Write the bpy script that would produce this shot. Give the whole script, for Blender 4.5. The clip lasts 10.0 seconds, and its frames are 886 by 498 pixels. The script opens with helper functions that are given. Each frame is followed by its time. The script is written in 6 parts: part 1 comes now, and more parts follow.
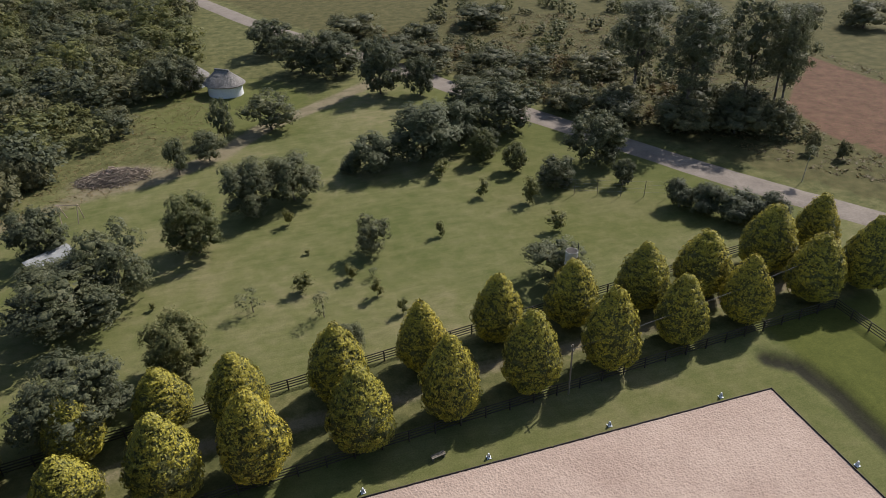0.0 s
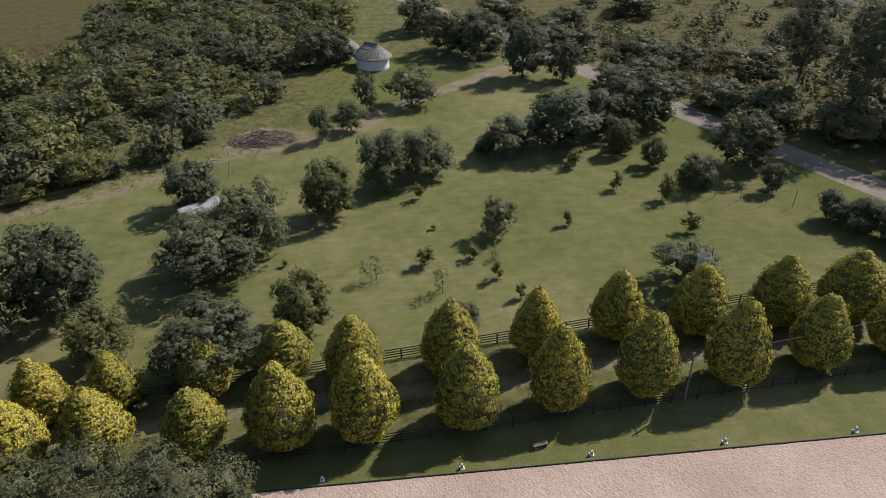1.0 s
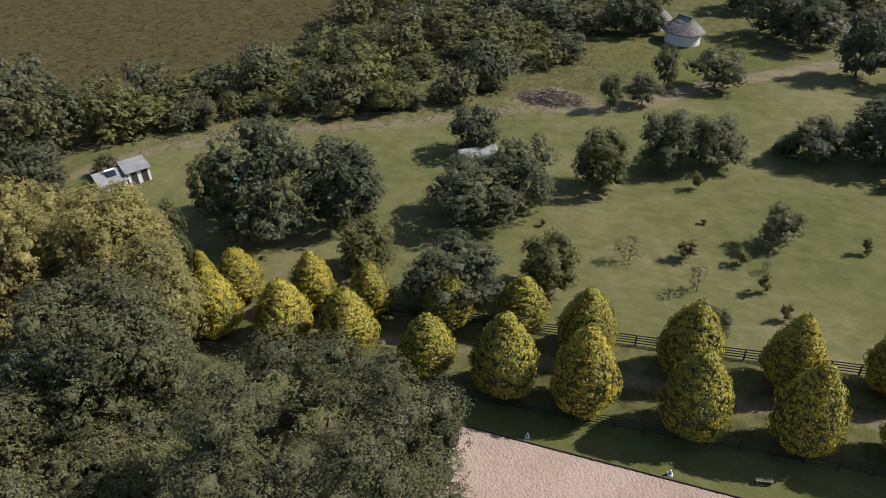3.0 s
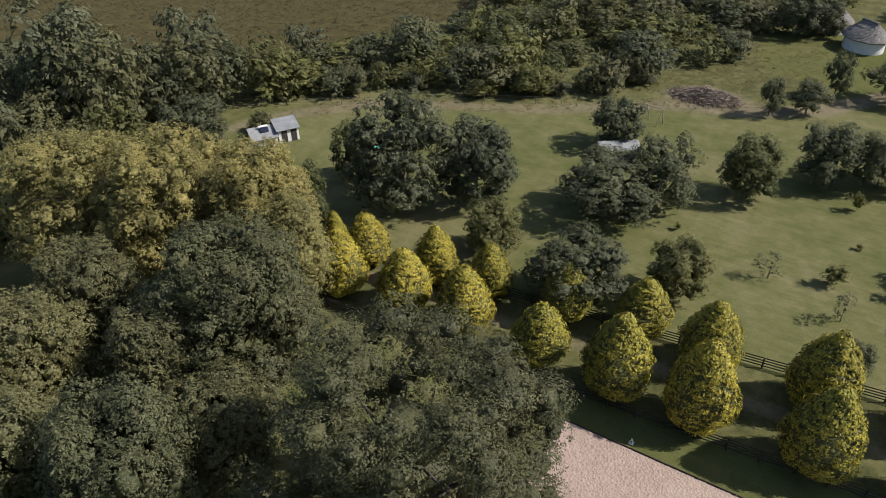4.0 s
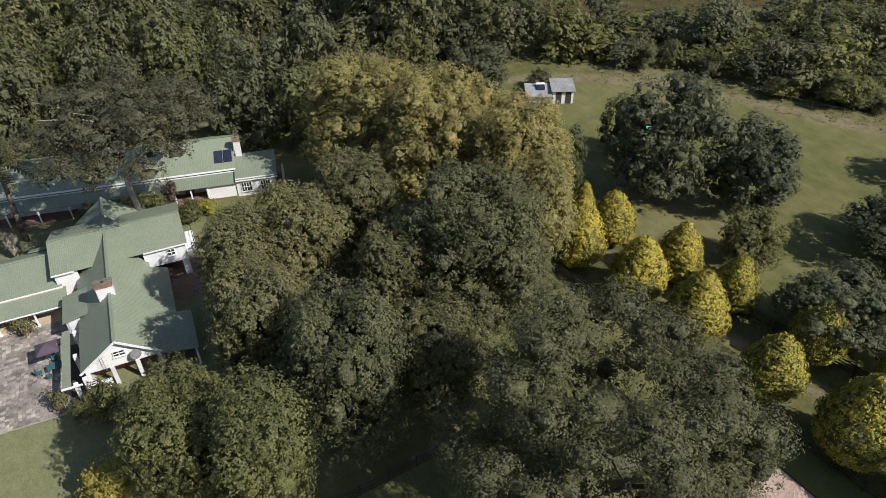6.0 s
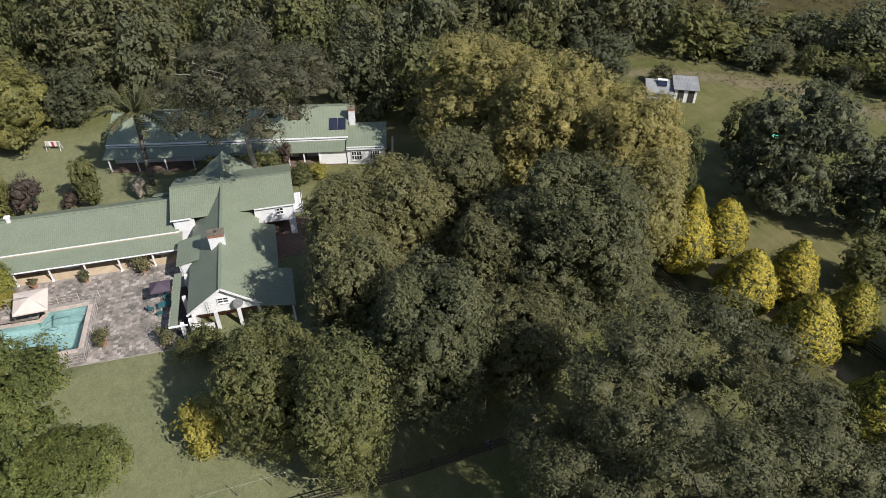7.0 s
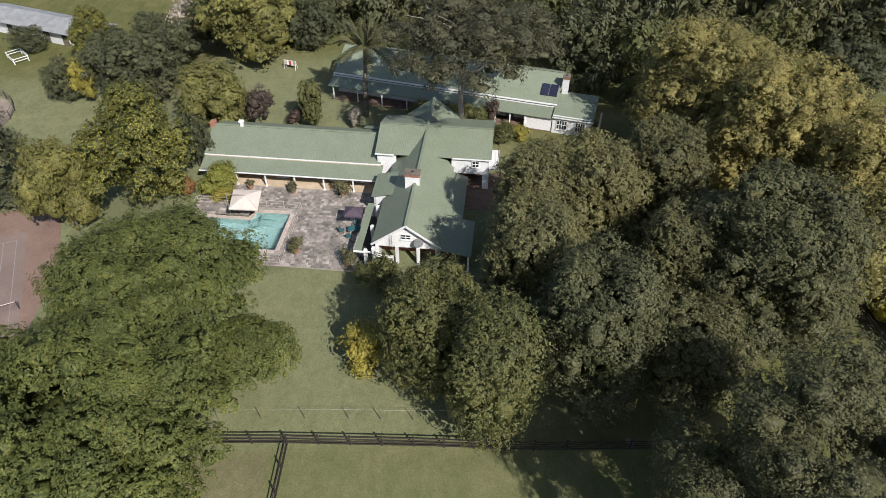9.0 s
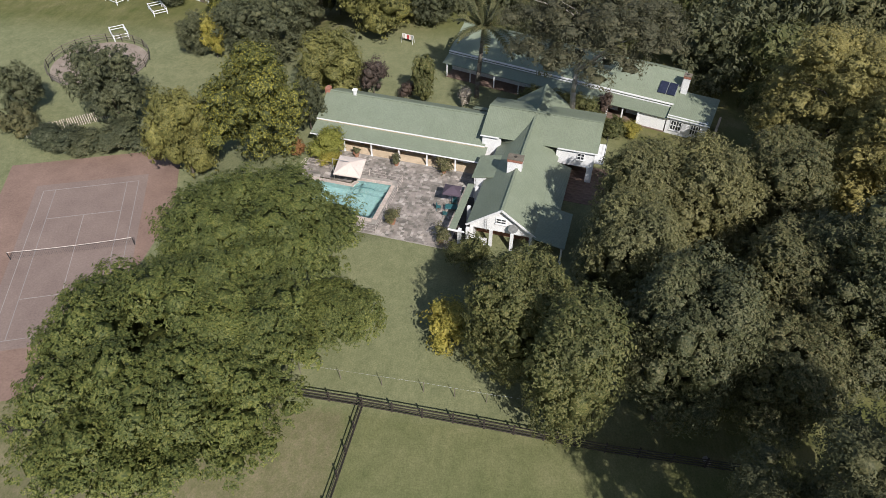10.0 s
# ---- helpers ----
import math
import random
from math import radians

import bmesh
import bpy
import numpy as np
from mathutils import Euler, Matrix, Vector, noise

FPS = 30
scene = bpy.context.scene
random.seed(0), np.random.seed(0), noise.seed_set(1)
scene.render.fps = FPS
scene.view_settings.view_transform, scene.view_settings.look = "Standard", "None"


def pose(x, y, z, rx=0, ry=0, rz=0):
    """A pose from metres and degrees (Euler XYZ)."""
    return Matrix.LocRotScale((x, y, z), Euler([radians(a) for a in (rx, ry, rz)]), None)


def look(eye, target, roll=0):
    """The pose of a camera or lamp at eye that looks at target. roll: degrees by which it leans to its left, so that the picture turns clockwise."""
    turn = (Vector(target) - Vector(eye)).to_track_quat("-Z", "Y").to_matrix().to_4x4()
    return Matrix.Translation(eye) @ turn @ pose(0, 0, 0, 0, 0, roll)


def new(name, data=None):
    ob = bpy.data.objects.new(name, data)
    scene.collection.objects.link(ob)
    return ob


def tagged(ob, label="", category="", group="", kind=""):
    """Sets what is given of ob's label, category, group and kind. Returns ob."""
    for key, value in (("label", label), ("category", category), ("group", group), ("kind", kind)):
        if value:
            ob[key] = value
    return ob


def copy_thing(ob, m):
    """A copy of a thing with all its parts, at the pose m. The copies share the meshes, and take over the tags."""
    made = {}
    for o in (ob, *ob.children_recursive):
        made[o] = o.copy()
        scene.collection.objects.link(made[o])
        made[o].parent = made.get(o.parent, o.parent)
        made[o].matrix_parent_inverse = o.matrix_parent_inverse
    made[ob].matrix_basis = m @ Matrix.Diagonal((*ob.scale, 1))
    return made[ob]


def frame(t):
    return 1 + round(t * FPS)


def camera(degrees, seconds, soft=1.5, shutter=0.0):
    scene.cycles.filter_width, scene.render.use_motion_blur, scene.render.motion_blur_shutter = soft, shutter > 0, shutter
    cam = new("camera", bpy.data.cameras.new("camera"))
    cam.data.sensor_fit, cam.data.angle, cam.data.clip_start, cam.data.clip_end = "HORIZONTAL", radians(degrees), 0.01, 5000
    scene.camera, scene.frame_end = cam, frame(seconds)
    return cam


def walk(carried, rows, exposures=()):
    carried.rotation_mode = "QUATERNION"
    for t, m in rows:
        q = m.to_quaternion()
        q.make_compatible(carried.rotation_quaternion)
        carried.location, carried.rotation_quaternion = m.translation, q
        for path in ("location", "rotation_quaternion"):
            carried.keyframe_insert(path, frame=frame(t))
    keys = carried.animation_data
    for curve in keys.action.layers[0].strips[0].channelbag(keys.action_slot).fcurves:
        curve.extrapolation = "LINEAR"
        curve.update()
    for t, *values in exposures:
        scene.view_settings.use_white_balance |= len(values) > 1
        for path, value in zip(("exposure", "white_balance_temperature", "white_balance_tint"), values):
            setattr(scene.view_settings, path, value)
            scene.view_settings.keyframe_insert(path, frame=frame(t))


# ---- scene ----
cam = camera(65.5, 10.0, soft=0.75)
# seconds, eye x y z, heading (left of north), pitch, roll
PATH = [
    (0.0, 14.40, -39.93, 49.38, -16.25, -31.69, -1.78),
    (0.5, 14.37, -39.93, 49.33, -10.24, -32.20, -1.87),
    (1.0, 14.34, -39.93, 49.28, -4.13, -32.72, -1.95),
    (1.5, 14.31, -39.94, 49.24, 2.13, -33.23, -2.00),
    (2.0, 14.28, -39.94, 49.21, 8.44, -33.73, -2.04),
    (2.5, 14.25, -39.95, 49.20, 14.80, -34.23, -2.05),
    (3.0, 14.22, -39.98, 49.19, 21.07, -34.74, -2.03),
    (4.5, 14.03, -40.22, 49.24, 39.85, -36.33, -1.65),
    (5.0, 13.95, -40.34, 49.25, 46.02, -36.89, -1.48),
    (5.5, 13.86, -40.46, 49.25, 52.10, -37.45, -1.31),
    (7.0, 13.65, -40.80, 49.24, 67.83, -39.27, -0.61),
    (7.5, 13.62, -40.94, 49.24, 72.57, -39.91, -0.42),
    (8.0, 13.60, -41.08, 49.24, 77.16, -40.55, -0.23),
    (8.5, 13.62, -41.22, 49.24, 81.92, -41.19, -0.04),
    (9.0, 13.65, -41.38, 49.23, 86.83, -41.86, 0.14),
    (9.5, 13.70, -41.54, 49.22, 91.80, -42.55, 0.31),
    (10.0, 13.76, -41.70, 49.20, 96.92, -43.23, 0.48),
]
walk(cam, [(t, pose(x, y, z, 0, 0, yaw) @ pose(0, 0, 0, 90 + pitch, 0, 0) @ pose(0, 0, 0, 0, 0, roll)) for t, x, y, z, yaw, pitch, roll in PATH])

# ---- light ----
SUN_UP, SUN_EAST = 42.0, 61.0
world = bpy.data.worlds.new("sky")
scene.world = world
world.use_nodes = True
sky = world.node_tree.nodes.new("ShaderNodeTexSky")
sky.sky_type, sky.sun_disc = "NISHITA", False
sky.sun_elevation, sky.sun_rotation = radians(SUN_UP), radians(SUN_EAST)
back = world.node_tree.nodes["Background"]
back.inputs["Strength"].default_value = 0.092
world.node_tree.links.new(sky.outputs[0], back.inputs["Color"])
sun = new("sun", bpy.data.lights.new("sun", "SUN"))
sun.data.energy, sun.data.angle, sun.data.color = 4.3, radians(0.6), (1.0, 0.962, 0.93)
to_sun = Vector((math.sin(radians(SUN_EAST)) * math.cos(radians(SUN_UP)), math.cos(radians(SUN_EAST)) * math.cos(radians(SUN_UP)), math.sin(radians(SUN_UP))))
sun.matrix_world = look(to_sun * 300, (0, 0, 0))
scene.view_settings.exposure = 0.5


# ---- materials ----
def shader(name):
    m = bpy.data.materials.new(name)
    m.use_nodes = True
    n, l = m.node_tree.nodes, m.node_tree.links
    return m, n, l, n["Principled BSDF"]


def ramp(n, l, source, stops):
    r = n.new("ShaderNodeValToRGB")
    while len(r.color_ramp.elements) < len(stops):
        r.color_ramp.elements.new(0.5)
    for e, (p, c) in zip(r.color_ramp.elements, stops):
        e.position, e.color = p, (*c, 1)
    l.new(source, r.inputs[0])
    return r.outputs[0]


def noise_of(n, l, scale, detail=5, rough=0.6, coords="Object"):
    tc = n.new("ShaderNodeTexCoord")
    t = n.new("ShaderNodeTexNoise")
    t.inputs["Scale"].default_value, t.inputs["Detail"].default_value, t.inputs["Roughness"].default_value = scale, detail, rough
    l.new(tc.outputs[coords], t.inputs["Vector"])
    return t.outputs["Fac"]


def mixed(n, l, a, b, fac, how="MIX"):
    m = n.new("ShaderNodeMix")
    m.data_type, m.blend_type = "RGBA", how
    for sock, v in ((m.inputs[0], fac), (m.inputs[6], a), (m.inputs[7], b)):
        if isinstance(v, (int, float)):
            sock.default_value = v
        elif isinstance(v, tuple):
            sock.default_value = (*v, 1)
        else:
            l.new(v, sock)
    return m.outputs[2]


def math_of(n, l, op, a, b, clamp=False):
    m = n.new("ShaderNodeMath")
    m.operation, m.use_clamp = op, clamp
    for sock, v in zip(m.inputs, (a, b)):
        if isinstance(v, (int, float)):
            sock.default_value = v
        else:
            l.new(v, sock)
    return m.outputs[0]


def bumped(n, l, b, height, strength, distance):
    k = n.new("ShaderNodeBump")
    k.inputs["Strength"].default_value, k.inputs["Distance"].default_value = strength, distance
    l.new(height, k.inputs["Height"])
    l.new(k.outputs[0], b.inputs["Normal"])


def surface(name, dark, light, scale=3.0, rough=0.8, fine=30.0, bump=0.3, depth=0.02, metal=0.0):
    """A plain material with large stains, fine grain and relief."""
    m, n, l, b = shader(name)
    big, small = noise_of(n, l, scale), noise_of(n, l, fine, 3)
    mid = tuple((x + y) / 2 for x, y in zip(dark, light))
    col = ramp(n, l, big, [(0.3, dark), (0.5, mid), (0.7, light)])
    col = mixed(n, l, col, ramp(n, l, small, [(0.3, (0.72, 0.72, 0.72)), (0.7, (1.15, 1.15, 1.15))]), 0.7, "MULTIPLY")
    info = n.new("ShaderNodeObjectInfo")
    col = mixed(n, l, col, ramp(n, l, info.outputs["Random"], [(0.0, (0.85, 0.85, 0.85)), (1.0, (1.12, 1.1, 1.08))]), 0.8, "MULTIPLY")
    l.new(col, b.inputs["Base Color"])
    b.inputs["Roughness"].default_value, b.inputs["Metallic"].default_value = rough, metal
    bumped(n, l, b, small, bump, depth)
    return m


def foliage(name, colours, through_light=0.4, rough=0.6, grain=9.0):
    """Leaves: every leaf takes its own shade between the colours, every plant a slight tint; the deeper mass shows the same leaf grain in relief."""
    m, n, l, b = shader(name)
    geo, info, tc = n.new("ShaderNodeNewGeometry"), n.new("ShaderNodeObjectInfo"), n.new("ShaderNodeTexCoord")
    cell = n.new("ShaderNodeTexVoronoi")
    cell.inputs["Scale"].default_value = grain
    l.new(tc.outputs["Object"], cell.inputs["Vector"])
    sep = n.new("ShaderNodeSeparateColor")
    l.new(cell.outputs["Color"], sep.inputs[0])
    mixed_up = math_of(n, l, "FRACT", math_of(n, l, "ADD", geo.outputs["Random Per Island"], sep.outputs[0]), 0.0)
    step = 1.0 / (len(colours) - 1)
    col = ramp(n, l, mixed_up, [(i * step, c) for i, c in enumerate((r * 1.88, g * 1.44, b * 2.15) for r, g, b in colours)])
    patch = noise_of(n, l, 0.35, 3)
    col = mixed(n, l, col, ramp(n, l, patch, [(0.35, (0.75, 0.78, 0.75)), (0.65, (1.2, 1.18, 1.0))]), 0.8, "MULTIPLY")
    col = mixed(n, l, col, ramp(n, l, info.outputs["Random"], [(0.0, (0.82, 0.86, 0.85)), (1.0, (1.18, 1.12, 1.0))]), 0.8, "MULTIPLY")
    l.new(col, b.inputs["Base Color"])
    b.inputs["Roughness"].default_value = rough
    b.inputs["Specular IOR Level"].default_value = 0.25
    bumped(n, l, b, noise_of(n, l, 0.45 * grain, 3, 0.7), 0.5, 1.2 / grain)
    tr = n.new("ShaderNodeBsdfTranslucent")
    l.new(col, tr.inputs["Color"])
    mix = n.new("ShaderNodeMixShader")
    mix.inputs[0].default_value = through_light
    l.new(b.outputs[0], mix.inputs[1]), l.new(tr.outputs[0], mix.inputs[2])
    l.new(mix.outputs[0], n["Material Output"].inputs["Surface"])
    return m


def ground_material():
    m, n, l, b = shader("ground")
    at = n.new("ShaderNodeAttribute")
    at.attribute_name = "zone"
    sep = n.new("ShaderNodeSeparateColor")
    l.new(at.outputs["Color"], sep.inputs[0])
    big, mid, fine = noise_of(n, l, 0.035, 4), noise_of(n, l, 0.4, 6, 0.7), noise_of(n, l, 6.0, 4, 0.7)
    tuft = noise_of(n, l, 1.6, 5, 0.75)
    tc = n.new("ShaderNodeTexCoord")
    mp = n.new("ShaderNodeMapping")
    mp.inputs["Rotation"].default_value, mp.inputs["Scale"].default_value = (0, 0, 0.5), (0.25, 1.3, 1.0)
    l.new(tc.outputs["Object"], mp.inputs["Vector"])
    streak = n.new("ShaderNodeTexNoise")
    streak.inputs["Scale"].default_value, streak.inputs["Detail"].default_value, streak.inputs["Roughness"].default_value = 0.9, 6, 0.7
    l.new(mp.outputs[0], streak.inputs["Vector"])
    wild = ramp(n, l, mid, [(0.3, (0.044, 0.048, 0.017)), (0.5, (0.09, 0.088, 0.034)), (0.72, (0.155, 0.138, 0.062))])
    lawn = ramp(n, l, mixed(n, l, big, mid, 0.45), [(0.38, (0.082, 0.091, 0.029)), (0.5, (0.115, 0.114, 0.045)), (0.62, (0.165, 0.145, 0.074))])
    lawn = mixed(n, l, lawn, ramp(n, l, streak.outputs["Fac"], [(0.32, (0.8, 0.83, 0.77)), (0.5, (1.0, 1.0, 1.0)), (0.68, (1.2, 1.15, 1.16))]), 0.7, "MULTIPLY")
    kept = n.new("ShaderNodeAttribute")
    kept.attribute_name = "turf"
    turf = n.new("ShaderNodeSeparateColor")
    l.new(kept.outputs["Color"], turf.inputs[0])
    blotch = ramp(n, l, mixed(n, l, mid, tuft, 0.5), [(0.35, (0.8, 0.82, 0.8)), (0.65, (1.18, 1.15, 1.15))])
    lush = mixed(n, l, (0.072, 0.08, 0.017), blotch, 1.0, "MULTIPLY")
    dull = mixed(n, l, (0.17, 0.178, 0.098), blotch, 1.0, "MULTIPLY")
    ditch = mixed(n, l, (0.022, 0.021, 0.013), blotch, 1.0, "MULTIPLY")
    lawn = mixed(n, l, lawn, lush, turf.outputs[0])
    lawn = mixed(n, l, lawn, dull, turf.outputs[1])
    lawn = mixed(n, l, lawn, ditch, turf.outputs[2])
    dry = ramp(n, l, mid, [(0.3, (0.045, 0.04, 0.015)), (0.55, (0.072, 0.06, 0.024)), (0.75, (0.10, 0.084, 0.038))])
    soil = ramp(n, l, mid, [(0.3, (0.125, 0.105, 0.062)), (0.7, (0.205, 0.168, 0.11))])
    red = ramp(n, l, mid, [(0.3, (0.085, 0.045, 0.032)), (0.7, (0.16, 0.08, 0.058))])

    def ragged(channel):
        s = math_of(n, l, "ADD", channel, math_of(n, l, "MULTIPLY", math_of(n, l, "SUBTRACT", tuft, 0.5), 0.8))
        s = math_of(n, l, "SUBTRACT", s, 0.3)
        return math_of(n, l, "MULTIPLY", s, 2.4, True)

    col = mixed(n, l, wild, lawn, ragged(sep.outputs[0]))
    col = mixed(n, l, col, dry, ragged(sep.outputs[1]))
    col = mixed(n, l, col, soil, ragged(sep.outputs[2]))
    col = mixed(n, l, col, red, ragged(at.outputs["Alpha"]))
    col = mixed(n, l, col, ramp(n, l, fine, [(0.3, (0.72, 0.74, 0.7)), (0.7, (1.26, 1.24, 1.22))]), 0.8, "MULTIPLY")
    l.new(col, b.inputs["Base Color"])
    b.inputs["Roughness"].default_value = 0.95
    b.inputs["Specular IOR Level"].default_value = 0.1
    bumped(n, l, b, mixed(n, l, fine, tuft, 0.5), 0.5, 0.12)
    return m


def sand_material():
    m, n, l, b = shader("arena_sand")
    tc = n.new("ShaderNodeTexCoord")
    v = n.new("ShaderNodeTexVoronoi")
    v.inputs["Scale"].default_value = 4.6
    l.new(tc.outputs["Object"], v.inputs["Vector"])
    big, fine, mid = noise_of(n, l, 0.12, 4), noise_of(n, l, 12, 4, 0.7), noise_of(n, l, 3.2, 6, 0.75)
    col = ramp(n, l, big, [(0.35, (0.298, 0.213, 0.168)), (0.65, (0.355, 0.264, 0.21))])
    col = mixed(n, l, col, ramp(n, l, mid, [(0.3, (0.74, 0.72, 0.7)), (0.55, (1.04, 1.04, 1.04)), (0.75, (1.12, 1.12, 1.12))]), 0.8, "MULTIPLY")
    col = mixed(n, l, col, ramp(n, l, v.outputs["Distance"], [(0.05, (0.78, 0.76, 0.75)), (0.35, (1.08, 1.08, 1.08))]), 0.7, "MULTIPLY")
    l.new(col, b.inputs["Base Color"])
    b.inputs["Roughness"].default_value = 0.95
    bumped(n, l, b, mixed(n, l, mid, v.outputs["Distance"], 0.5), 0.85, 0.13)
    return m


def water_material():
    m, n, l, b = shader("pool_water")
    b.inputs["Base Color"].default_value = (0.88, 0.96, 0.95, 1)
    b.inputs["Roughness"].default_value, b.inputs["IOR"].default_value, b.inputs["Transmission Weight"].default_value = 0.03, 1.33, 1.0
    bumped(n, l, b, noise_of(n, l, 1.2, 3), 0.15, 0.03)
    return m


def paint(name, colour, rough=0.6):
    return surface(name, tuple(c * 0.86 for c in colour), colour, 0.8, rough, 14.0, 0.15, 0.01)


